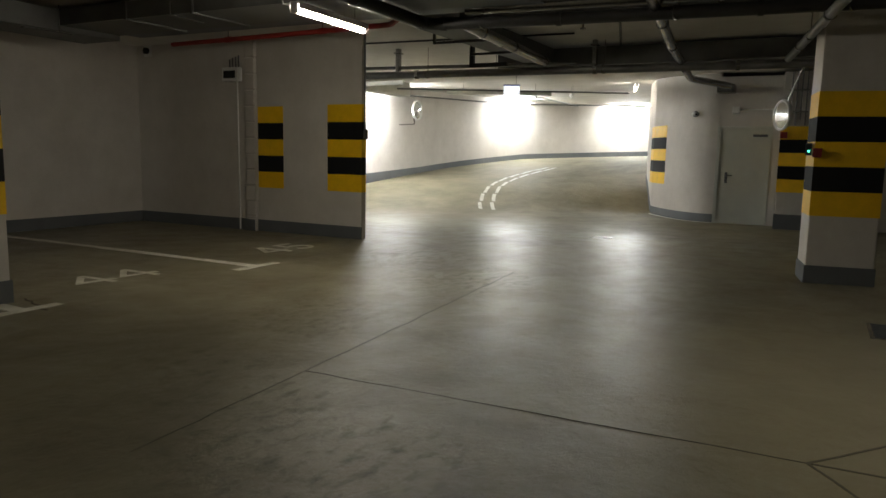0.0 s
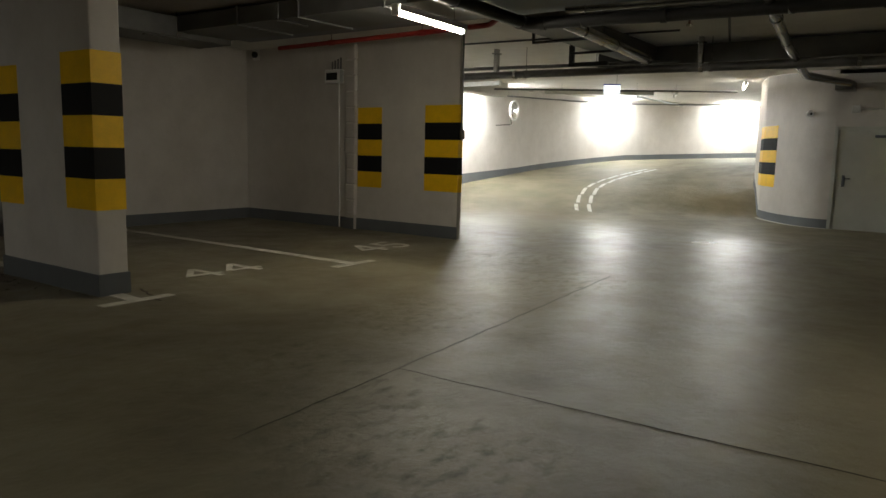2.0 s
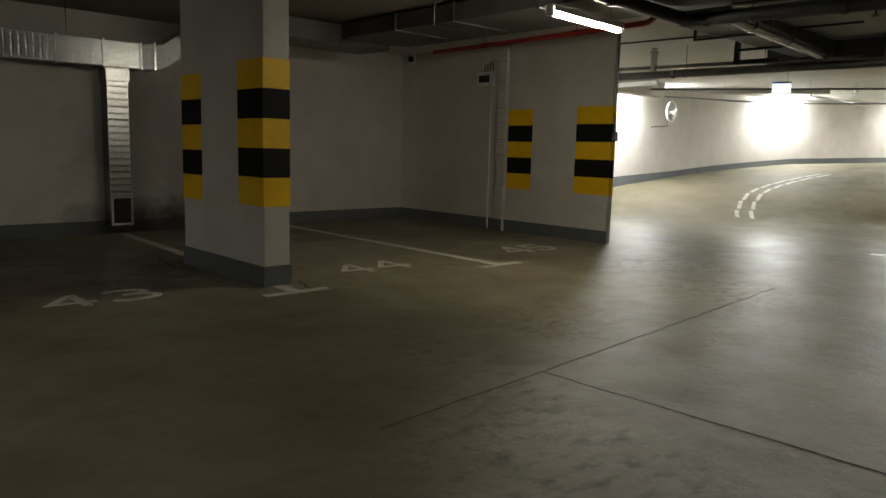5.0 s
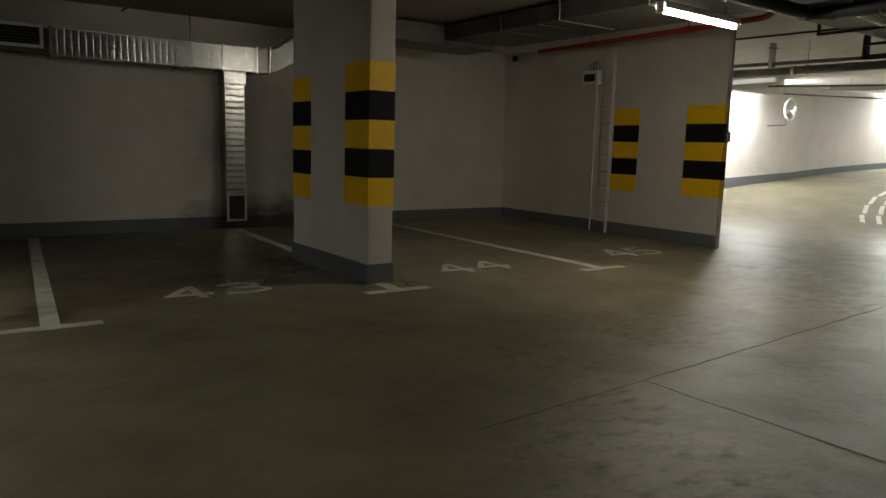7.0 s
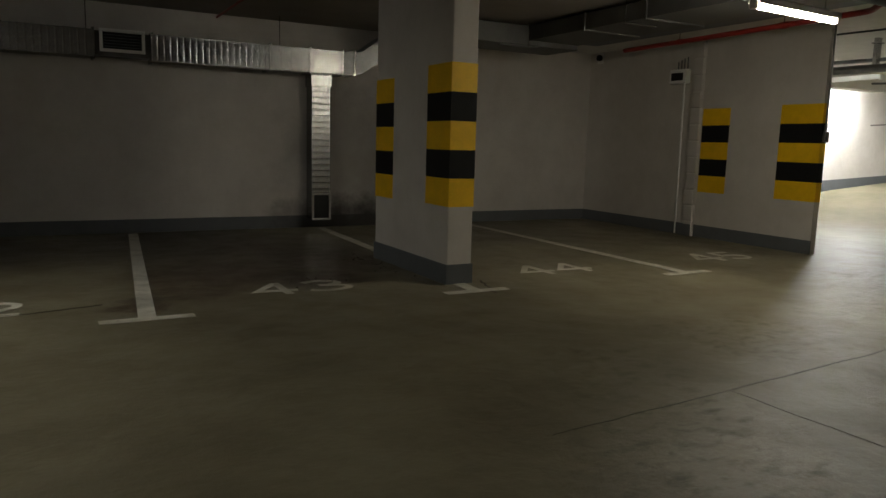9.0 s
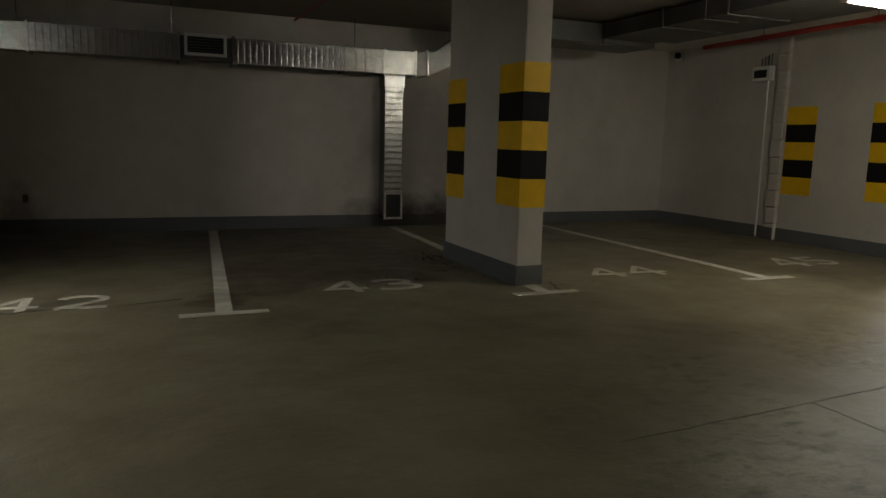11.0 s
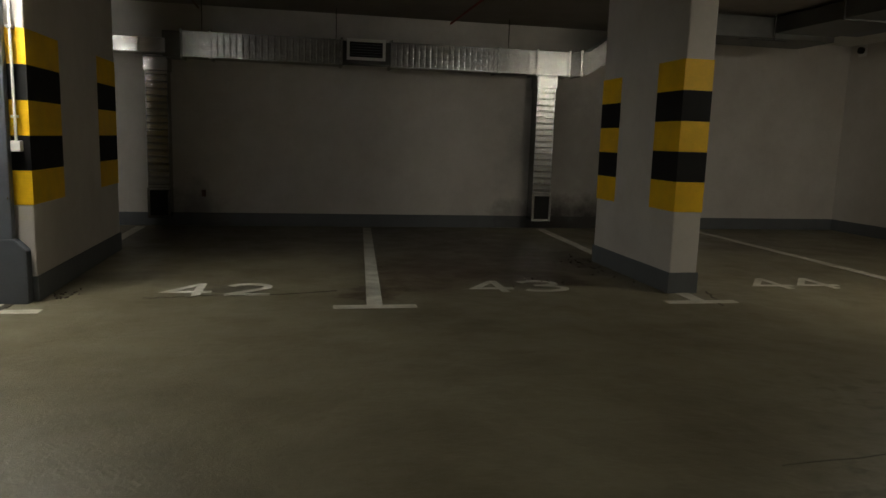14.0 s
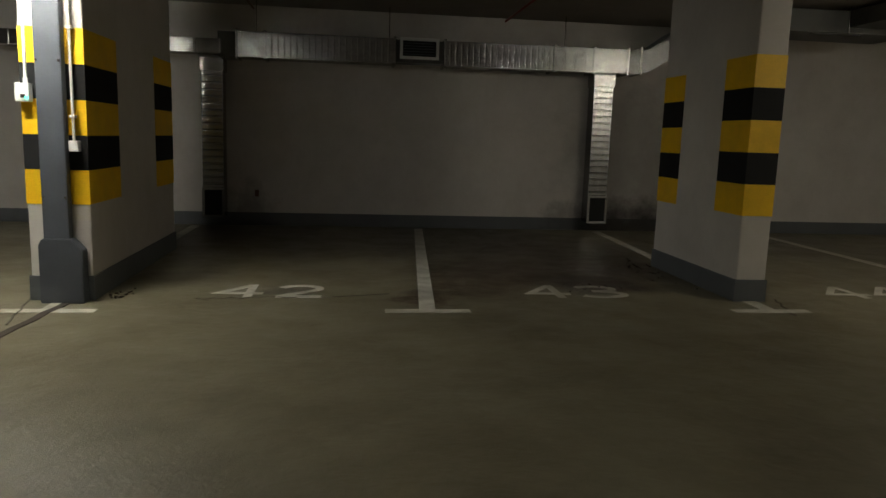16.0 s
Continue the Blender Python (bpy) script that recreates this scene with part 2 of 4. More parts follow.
def prism(foot, z0, z1, bm=None):
    """Upright prism over a footprint of (x, y)."""
    bm = bm or bmesh.new()
    lo = [bm.verts.new((x, y, z0)) for x, y in foot]
    hi = [bm.verts.new((x, y, z1)) for x, y in foot]
    n = len(foot)
    bm.faces.new(lo[::-1])
    bm.faces.new(hi)
    for i in range(n):
        bm.faces.new((lo[i], lo[(i + 1) % n], hi[(i + 1) % n], hi[i]))
    return bm


def tube(pts, r, seg=14, bm=None, bend=0.0):
    """Round bar swept along points; bend rounds the corners."""
    bm = bm or bmesh.new()
    pts = [Vector(p) for p in pts]
    if bend:
        out = [pts[0]]
        for a, b, c in zip(pts, pts[1:], pts[2:]):
            p, q = b + (a - b).normalized() * bend, b + (c - b).normalized() * bend
            out += [p.lerp(b, k).lerp(b.lerp(q, k), k) for k in (0, 0.25, 0.5, 0.75, 1)]
        pts = out + [pts[-1]]
    rings = []
    side = None
    for i, p in enumerate(pts):
        d = (pts[min(i + 1, len(pts) - 1)] - pts[max(i - 1, 0)]).normalized()
        if side is None:
            side = d.orthogonal().normalized()
        side = (side - d * side.dot(d)).normalized()
        up = d.cross(side)
        rings.append([bm.verts.new(p + (side * math.cos(a) + up * math.sin(a)) * r)
                      for a in (2 * math.pi * k / seg for k in range(seg))])
    for a, b in zip(rings, rings[1:]):
        for k in range(seg):
            bm.faces.new((a[k], a[(k + 1) % seg], b[(k + 1) % seg], b[k]))
    bm.faces.new(rings[0][::-1])
    bm.faces.new(rings[-1])
    return bm


def grid_sheet(xs, ys, height):
    bm = bmesh.new()
    rows = [[bm.verts.new((x, y, height(x, y))) for x in xs] for y in ys]
    for a, b in zip(rows, rows[1:]):
        for i in range(len(xs) - 1):
            bm.faces.new((a[i], a[i + 1], b[i + 1], b[i]))
    return bm


def smoothstep(a, b, v):
    k = min(1.0, max(0.0, (v - a) / (b - a)))
    return k * k * (3 - 2 * k)


# ---- plan ----
CEIL = 2.86
BACK = 10.05          # rear wall of the bays
SIDE = 8.36           # side wall beside bay 45
CORE = (20.0, -0.9)   # centre of the curved ramp
CORE_R, OUTER_R = 5.0, 12.1
RAMP = ((150, 0.0), (120, 0.0), (103, 0.37), (63, 1.04), (35, 1.25), (0, 1.5), (-60, 1.9))


def ramp_z(x, y):
    a = math.degrees(math.atan2(y - CORE[1], x - CORE[0]))
    if a > 150 or a < -60:
        return 0.0 if a > 0 or a < -120 else RAMP[-1][1]
    for (a0, z0), (a1, z1) in zip(RAMP, RAMP[1:]):
        if a1 <= a <= a0:
            return z0 + (z1 - z0) * (a0 - a) / (a0 - a1)
    return 0.0


def floor_z(x, y):
    r = math.hypot(x - CORE[0], y - CORE[1])
    z = -0.11 * smoothstep(9.0, 13.5, x) * (1 - smoothstep(0.0, 0.4, ramp_z(x, y)))
    if r > CORE_R - 0.6:
        z += ramp_z(x, y)
    return z


# ---- floor, ceiling, walls ----
xs = [-16 + 2 * i for i in range(12)] + [8.5 + 0.4 * i for i in range(64)]
ys = [-14 + 2 * i for i in range(6)] + [-3 + 0.4 * i for i in range(40)]
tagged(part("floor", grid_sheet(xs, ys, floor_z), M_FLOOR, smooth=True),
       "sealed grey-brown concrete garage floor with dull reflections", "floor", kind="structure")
def ceil_z(x, y):
    return CEIL + 0.34 * smoothstep(12.5, 23.0, x)


def soffit(across, mat, label):
    bm = grid_sheet(across, ys, ceil_z)
    rim = bmesh.ops.extrude_face_region(bm, geom=bm.faces[:])
    bmesh.ops.translate(bm, verts=[v for v in rim["geom"] if isinstance(v, bmesh.types.BMVert)], vec=(0, 0, 0.3))
    return tagged(part("ceiling", bm, mat, smooth=True), label, "ceiling", kind="structure")


# darker, browner ceiling colour up to x 6, white beyond
soffit([x for x in xs if x <= 6], M_CEIL_BAYS, "darker brown-grey ceiling over the bays")
soffit([x for x in xs if x >= 6], M_CEIL, "white painted concrete garage ceiling")


def wall(name, x0, x1, y0, y1, label="matt off-white painted garage wall"):
    return tagged(part(name, box(x0, x1, y0, y1, -0.2, CEIL), M_WALL), label, "wall", kind="structure")


def plinth(name, x0, x1, y0, y1, parent=None):
    ob = part(name, box(x0, x1, y0, y1, -0.2, 0.175, 0.004), M_PLINTH, parent)
    if not parent:
        tagged(ob, "grey painted skirting band along the wall foot", "skirting", kind="structure")
    return ob


wall("wall_north", -16.3, SIDE, BACK, BACK + 0.25)
plinth("baseboard", -16, SIDE, BACK - 0.012, BACK)
wall("wall_side", SIDE, SIDE + 0.10, 5.63, BACK + 0.25)
plinth("baseboard", SIDE - 0.012, SIDE, 5.62, BACK - 0.012)
wall("wall_west", -16.3, -16, -14.3, BACK)
wall("wall_south", -16, 34, -14.3, -14)
wall("wall_east", 33.7, 34, -14, 13)

# outer wall of the ramp: straight, then round
bm = bmesh.new()
OUT = [(SIDE + 0.10, CORE[1] + OUTER_R)] + [(CORE[0] + OUTER_R * math.cos(radians(a)), CORE[1] + OUTER_R * math.sin(radians(a)))
                                           for a in range(90, -61, -3)]


def ribbon(pts, z0, z1, thick, bm=None):
    """Wall along points, thickened to its left-hand side; z0, z1: numbers or functions of (x, y)."""
    bm = bm or bmesh.new()
    cols = []
    for i, p in enumerate(pts):
        a, b = pts[max(i - 1, 0)], pts[min(i + 1, len(pts) - 1)]
        d = Vector((b[0] - a[0], b[1] - a[1])).normalized()
        q = (p[0] - d.y * thick, p[1] + d.x * thick)
        lo = z0(*p) if callable(z0) else z0
        hi = z1(*p) if callable(z1) else z1
        cols.append([bm.verts.new((*p, lo)), bm.verts.new((*p, hi)), bm.verts.new((*q, hi)), bm.verts.new((*q, lo))])
    for a, b in zip(cols, cols[1:]):
        for k in range(4):
            bm.faces.new((a[k], b[k], b[(k + 1) % 4], a[(k + 1) % 4]))
    bm.faces.new(cols[0])
    bm.faces.new(cols[-1][::-1])
    return bm


tagged(part("wall_ramp_outer", ribbon(OUT, -0.2, CEIL + 0.4, 0.25), M_WALL, smooth=True),
       "curved white wall along the outside of the ramp", "wall", kind="structure")
IN2 = [(x, y - 0.013) if i == 0 else (CORE[0] + (x - CORE[0]) * (1 - 0.013 / OUTER_R), CORE[1] + (y - CORE[1]) * (1 - 0.013 / OUTER_R))
       for i, (x, y) in enumerate(OUT)]
tagged(part("baseboard", ribbon(IN2, lambda x, y: floor_z(x, y) - 0.1, lambda x, y: floor_z(x, y) + 0.18, 0.012), M_PLINTH, smooth=True),
       "grey painted skirting band along the curved ramp wall", "skirting", kind="structure")

# core wall of the ramp with the door in its flat face
DOOR_X, DY0, DY1, DZ = 15.80, 0.87, 1.90, 1.98
BEND = (Vector((DOOR_X, DY1)), Vector((15.78, 2.65)), Vector((17.48, 3.50)))


def bend_pt(k, off=0.0):
    """Point on the rounded wall between the door (0) and the ramp edge (1), off metres before its face."""
    p = BEND[0].lerp(BEND[1], k).lerp(BEND[1].lerp(BEND[2], k), k)
    d = (BEND[1].lerp(BEND[2], k) - BEND[0].lerp(BEND[1], k)).normalized()
    return (p.x - d.y * off, p.y + d.x * off)


def inner_pt(k, off=0.0):
    """Point on the ramp side of the core wall, from the edge (0) on."""
    x, y = 17.48 + 2.32 * k, 3.50 + 0.62 * k
    return (x - 0.258 * off, y + 0.966 * off)


tagged(part("wall_core", ribbon([bend_pt(k / 16) for k in range(17)], -0.2, CEIL + 0.4, -0.25), M_WALL, smooth=True),
       "rounded off-white wall between door and ramp", "wall", kind="structure")
core = [inner_pt(k / 4) for k in range(5)] + \
       [(CORE[0] + CORE_R * math.cos(radians(a)), CORE[1] + CORE_R * math.sin(radians(a))) for a in range(80, -61, -5)]
tagged(part("wall_core", ribbon(core, -0.2, CEIL + 0.4, -0.25), M_WALL, smooth=True),
       "curved off-white wall round the inside of the ramp", "wall", kind="structure")
tagged(part("baseboard", ribbon([bend_pt(k / 16, 0.014) for k in range(17)], -0.2, lambda x, y: floor_z(x, y) + 0.18, -0.012), M_PLINTH, smooth=True),
       "grey skirting band along the rounded wall", "skirting", kind="structure")
tagged(part("baseboard", ribbon([inner_pt(k / 4, 0.014) for k in range(5)], -0.2, lambda x, y: floor_z(x, y) + 0.18, -0.012), M_PLINTH),
       "grey skirting band along the ramp core wall", "skirting", kind="structure")
tagged(part("floor_edge", ribbon([bend_pt(k / 16, 0.085) for k in range(17)], -0.2, lambda x, y: floor_z(x, y) + 0.006, -0.045), M_LINE, smooth=True),
       "pale dusty edge strip along the rounded wall foot", "floor edge", kind="structure")
tagged(part("wall_door", box(DOOR_X, DOOR_X + 0.25, DY0, DY1, DZ - 0.11, CEIL), M_WALL), "off-white wall above the door", "wall", kind="structure")
tagged(part("wall_door_side", box(DOOR_X, DOOR_X + 0.25, -14, DY0, -0.2, CEIL), M_WALL), "off-white garage wall beside the door", "wall", kind="structure")
tagged(part("door_1", box(DOOR_X + 0.02, DOOR_X + 0.07, DY0, DY1, -0.115, DZ - 0.11, 0.004), M_DOOR), "closed pale grey-green steel door", "door", kind="structure")

BAND, ZB = 0.25, 0.68


def stripes(parent, x0, x1, y0, y1, zb=ZB, band=BAND):
    for k in range(5):
        mat = M_BLACK if k % 2 else M_YELLOW
        part("black_stripe" if k % 2 else "yellow_stripe",
             box(x0, x1, y0, y1, zb + k * band, zb + (k + 1) * band), mat, parent,
             "black warning stripe" if k % 2 else "yellow warning stripe")


def pillar(label, foot_x, foot_y, wraps, zb=ZB, band=BAND):
    e = thing("pillar", label, "pillar", "concrete pillars")
    (x0, x1), (y0, y1) = foot_x, foot_y
    part("shaft", box(x0, x1, y0, y1, -0.15, CEIL, 0.012), M_WALL, e)
    part("plinth", box(x0 - 0.012, x1 + 0.012, y0 - 0.012, y1 + 0.012, -0.15, 0.18, 0.004), M_PLINTH, e, "grey painted foot")
    for a, b, *low in wraps:
        z0, step = low or (zb, band)
        stripes(e, x0 - 0.003, x1 + 0.003, max(a, y0 - 0.003), min(b, y1 + 0.003), z0, step)
    return e


pillar("off-white concrete pillar with yellow and black warning bands", (3.10, 3.355), (5.56, 7.19), ((5.5, 6.01), (6.75, 7.3, 0.68, 0.244)), 0.70, 0.2525)
pillar("lit off-white concrete pillar with yellow and black bands", (-2.27, -1.85), (5.55, 7.98), ((5.5, 6.25), (7.33, 8.1)), 0.695, 0.243)
pc = pillar("off-white concrete pillar with full warning bands", (8.06, 8.56), (-0.57, 0.05), ((-1, 1),), 0.68, 0.245)
pc.matrix_basis = pose(8.06, 0.045, 0, 0, 0, 9) @ pose(-8.06, -0.05, 0)
pillar("off-white pillar beside the door with warning bands", (15.2, 15.79), (-0.4, 0.7), ((-1, 1),), 0.6, 0.25)

# bands painted on the side wall and on the ramp core
e = thing("wall_marking", "yellow and black warning bands painted on wall", "warning stripes")
stripes(e, SIDE - 0.003, SIDE + 0.001, 7.01, 7.49, 0.66, 0.24)
e = thing("wall_marking", "yellow and black warning bands at wall end", "warning stripes")
stripes(e, SIDE - 0.003, SIDE + 0.103, 5.627, 6.21, 0.66, 0.243)


# ---- floor markings ----
def marking(name, foots, label):
    bm = bmesh.new()
    for f in foots:
        prism(f, 0.0, 0.004, bm)
    return tagged(part(name, bm, M_LINE), label, "floor marking", "painted floor markings")


def rect(x0, x1, y0, y1):
    return [(x0, y0), (x1, y0), (x1, y1), (x0, y1)]


for cx, top in ((-2.04, -2.04), (0.555, 0.905), (3.215, 3.42), (5.77, 5.82)):
    marking("bay_line", [rect(cx - 0.31, cx + 0.31, 5.165, 5.265),
                         [(cx - 0.06, 5.265), (cx + 0.06, 5.265), (top + 0.055, BACK - 0.15), (top - 0.055, BACK - 0.15)]],
            "worn white T-shaped parking bay line")

# ---- bay numbers ----
def arc(cx, cy, rx, ry, a0, a1, n=10):
    return [(cx + rx * math.cos(radians(a0 + (a1 - a0) * k / n)), cy + ry * math.sin(radians(a0 + (a1 - a0) * k / n))) for k in range(n + 1)]


STENCIL = {
    "2": [arc(0.5, 0.70, 0.42, 0.24, 165, -35) + [(0.06, 0.07)], [(0.02, 0.07), (0.98, 0.07)]],
    "3": [arc(0.46, 0.73, 0.38, 0.21, 150, -80) + [(0.36, 0.53)], arc(0.46, 0.28, 0.45, 0.22, 88, -150, 12)],
    "4": [[(0.66, 0.96), (0.05, 0.34), (1.0, 0.30)], [(0.70, 0.0), (0.70, 1.0)]],
    "5": [[(0.92, 0.93), (0.20, 0.93), (0.12, 0.52)] + arc(0.46, 0.31, 0.43, 0.25, 110, -150, 12)],
}


def stroke(bm, pts, w, z):
    """Flat painted stroke with mitred corners."""
    pts = [Vector(p) for p in pts]
    rows = []
    for i, p in enumerate(pts):
        u = (p - pts[i - 1]).normalized() if i else (pts[1] - p).normalized()
        v = (pts[i + 1] - p).normalized() if i + 1 < len(pts) else u
        m = Vector((-(u + v).y, (u + v).x)).normalized()
        k = w / 2 / max(0.5, m.dot(Vector((-u.y, u.x))))
        rows.append([bm.verts.new((*(p + m * k * sd), zz)) for sd, zz in ((-1, 0.0), (1, 0.0), (1, z), (-1, z))])
    for p, q in zip(rows, rows[1:]):
        for k in range(4):
            bm.faces.new((p[k], p[(k + 1) % 4], q[(k + 1) % 4], q[k]))
    bm.faces.new(rows[0][::-1])
    bm.faces.new(rows[-1])


def number(cells, y0, y1):
    """Stencilled digits on the floor; cells are (digit, x0, x1)."""
    bm = bmesh.new()
    for digit, x0, x1 in cells:
        for k, line in enumerate(STENCIL[digit]):
            stroke(bm, [(x0 + u * (x1 - x0), y0 + v * (y1 - y0)) for u, v in line], 0.066, 0.0036 + 0.0006 * k)
    text = "".join(c[0] for c in cells)
    return tagged(part("bay_number", bm, M_LINE), "worn white stencilled bay number " + text, "floor marking", "painted floor markings")


number((("4", -1.03, -0.68), ("2", -0.58, -0.22)), 5.65, 6.11)
number((("4", 1.45, 1.80), ("3", 1.87, 2.30)), 5.67, 6.14)
number((("4", 4.12, 4.50), ("4", 4.58, 4.98)), 5.67, 6.15)
number((("4", 6.62, 7.00), ("5", 7.09, 7.46)), 5.67, 6.18)


def strip(name, pts, w, mat, label, category, z0=0.0, z1=0.0025):
    """Flat strip on the floor along points."""
    bm = bmesh.new()
    for (ax, ay), (bx, by) in zip(pts, pts[1:]):
        d = Vector((bx - ax, by - ay)).normalized() * w / 2
        prism([(ax + d.y, ay - d.x), (bx + d.y, by - d.x), (bx - d.y, by + d.x), (ax - d.y, ay + d.x)], z0, z1, bm)
    return tagged(part(name, bm, mat), label, category, kind="structure")


def wobble(a, b, n, amp, seed):
    rnd = random.Random(seed)
    a, b = Vector(a), Vector(b)
    side = Vector((-(b - a).y, (b - a).x)).normalized()
    return [tuple(a.lerp(b, k / n) + side * rnd.uniform(-amp, amp) * (0 < k < n)) for k in range(n + 1)]


strip("floor_joint", wobble((3.13, 2.48), (6.95, 2.76), 24, 0.008, 1), 0.011, M_SEAL, "dark sawn joint across the concrete floor", "floor joint")
strip("floor_joint", wobble((3.13, 2.48), (3.19, -0.06), 18, 0.006, 2), 0.006, M_SEAL, "dark sawn joint across the concrete floor", "floor joint")
strip("floor_joint", wobble((3.13, 2.48), (1.9, 2.40), 10, 0.006, 3), 0.004, M_SEAL, "faint sawn joint across the concrete floor", "floor joint")
strip("floor_joint", wobble((3.19, -0.06), (4.6, -1.2), 10, 0.006, 4), 0.012, M_SEAL, "dark sawn joint across the concrete floor", "floor joint")
strip("floor_joint", wobble((3.19, -0.06), (3.2, -1.6), 8, 0.006, 5), 0.012, M_SEAL, "dark sawn joint across the concrete floor", "floor joint")
strip("floor_joint", wobble((3.19, -0.06), (2.2, -0.75), 8, 0.006, 6), 0.012, M_SEAL, "dark sawn joint across the concrete floor", "floor joint")
strip("floor_crack", wobble((3.50, 5.62), (3.33, 5.08), 7, 0.02, 7), 0.016, M_TAPE, "dark crack in the concrete beside a pillar", "floor crack")
strip("floor_crack", wobble((-2.0, 5.53), (-2.10, 4.0), 8, 0.01, 8), 0.055, M_TAPE, "dark dirty joint strip before the pillar", "floor crack", z1=0.006)
strip("floor_crack", wobble((-2.30, 5.60), (-2.14, 4.85), 6, 0.012, 9), 0.012, M_SEAL, "thin crack in the concrete before the pillar", "floor crack", z1=0.006)

strip("floor_crack", wobble((-1.15, 5.60), (-0.1, 5.68), 16, 0.03, 15), 0.005, M_SEAL, "dirty hairline crack under the bay number", "floor crack", z1=0.006)
strip("floor_crack", wobble((-0.1, 5.68), (0.30, 5.78), 8, 0.022, 16), 0.006, M_SEAL, "dirty hairline crack in bay floor", "floor crack", z1=0.006)

# double dashed centre line up the ramp
def ramp_pt(r, a):
    x, y = CORE[0] + r * math.cos(radians(a)), CORE[1] + r * math.sin(radians(a))
    return (x, y, floor_z(x, y) + 0.006)


def dash(r, a0, a1):
    bm = bmesh.new()
    vs = []
    for k in range(5):
        a = a0 + (a1 - a0) * k / 4
        vs.append((bm.verts.new(ramp_pt(r - 0.045, a)), bm.verts.new(ramp_pt(r + 0.045, a))))
    for p, q in zip(vs, vs[1:]):
        bm.faces.new((p[0], p[1], q[1], q[0]))
    ob = tagged(part("lane_dash", bm, M_LINE), "worn white dash of the double ramp line", "floor marking", "ramp lane dashes")
    return ob


for k in range(8):
    a = 119.5 - k * 5.4
    for r in (8.83, 9.13):
        dash(r - 0.008 * (119.5 - a), a, a - 4.75)

# drain and wet-looking cover plates
e = thing("floor_drain", "pale steel drain cover set in floor", "drain")
part("cover", box(10.93, 11.22, 2.78, 3.12, -0.06, 0.006 + floor_z(11.1, 2.95), 0.004), M_GALV, e)
e = thing("floor_gully", "grey steel floor gully grating", "drain")
part("frame", box(5.75, 6.3, -0.75, -0.42, -0.02, 0.006, 0.003), M_GALV, e)
for k in range(9):
    part("bar", box(5.79 + k * 0.055, 5.81 + k * 0.055, -0.72, -0.45, 0.006, 0.011), M_STEELDARK, e)

# ---- lamps ----
def trough(h, half, z0, z1):
    """Lamp housing: a shallow steel trough, open below."""
    bm = bmesh.new()
    prof = [(-half, z0), (-half, z1 - 0.012), (-half + 0.012, z1), (half - 0.012, z1), (half, z1 - 0.012), (half, z0),
            (half - 0.004, z0), (half - 0.006, z1 - 0.016), (-half + 0.006, z1 - 0.016), (-half + 0.004, z0)]
    a = [bm.verts.new((-h, y, z)) for y, z in prof]
    b = [bm.verts.new((h, y, z)) for y, z in prof]
    bm.faces.new(a)
    bm.faces.new(b[::-1])
    for k in range(10):
        bm.faces.new((a[k], b[k], b[(k + 1) % 10], a[(k + 1) % 10]))
    return bm


def batten(x, y, z, length, tube_mat=None, turn=0.0, label="lit white fluorescent batten lamp under the ceiling", tilt=0.0, top=CEIL, skirt=0.0):
    e = thing("batten_lamp", label, "lamp", "batten lamps")
    h = length / 2
    part("housing", trough(h, 0.052, skirt, 0.07), M_WHITEPL, e, "grey-white lamp housing")
    part("diffuser", box(-h + 0.02, h - 0.02, -0.022, 0.022, -0.022, 0.020, 0.010), tube_mat or M_WHITEPL, e,
         "glowing white diffuser" if tube_mat else "unlit white diffuser", smooth=True)
    for s in (-1, 1):
        part("end_cap", box(s * h - 0.022, s * h + 0.022, -0.032, 0.032, -0.03, 0.068, 0.01), M_WHITEPL, e, "white plastic end cap")
        part("hanger", tube([(s * h * 0.7, 0, 0.07), (s * h * 0.7, 0, top - z)], 0.004, 6), M_GALV, e, "thin steel hanger")
    e.matrix_basis = pose(x, y, z, tilt, 0, turn)
    return e


batten(5.574, 4.086, 2.42, 1.145, M_TUBE, 3.0, skirt=0.012)
batten(-2.45, 4.88, 2.50, 1.22, M_TUBE_WEST, skirt=0.008)
batten(9.55, -1.25, 2.50, 1.22, M_TUBE_SOUTH)
# unseen fill lamp added for the near floor; deep skirts cut its sideways light
batten(2.8, -1.9, 2.50, 1.22, M_TUBE_FILL, 90, label="added fill batten lamp with a deep white reflector", skirt=-0.04)
# the lamps at 12 and -15 are unseen, added to light the core
for a in (106, 67, 41, 12, -15):
    rr = OUTER_R - 0.42
    x, y = CORE[0] + rr * math.cos(radians(a)), CORE[1] + rr * math.sin(radians(a))
    batten(x, y, ceil_z(x, y) - 0.18, 1.36, M_TUBE_RAMP, a + 90, "bright added fill batten lamp hidden behind the side wall", top=ceil_z(x, y), skirt=0.04)

# two fill lamps added out of sight to brighten the entry ceiling
batten(10.3, 10.8, CEIL - 0.18, 1.36, M_TUBE_DIM, 0, "added fill batten lamp hidden behind the side wall", skirt=0.04)
batten(13.2, 10.8, CEIL - 0.18, 1.36, M_TUBE_DIM, 0, "added fill batten lamp hidden behind the side wall", skirt=0.04)
batten(18.7, 4.28, 2.93, 1.2, M_TUBE_CORE, 15, "bright fluorescent batten lamp at the ramp core", top=ceil_z(18.7, 4.28), skirt=0.03)

# ---- ducts along the rear wall ----
DUCT_Y = 9.62


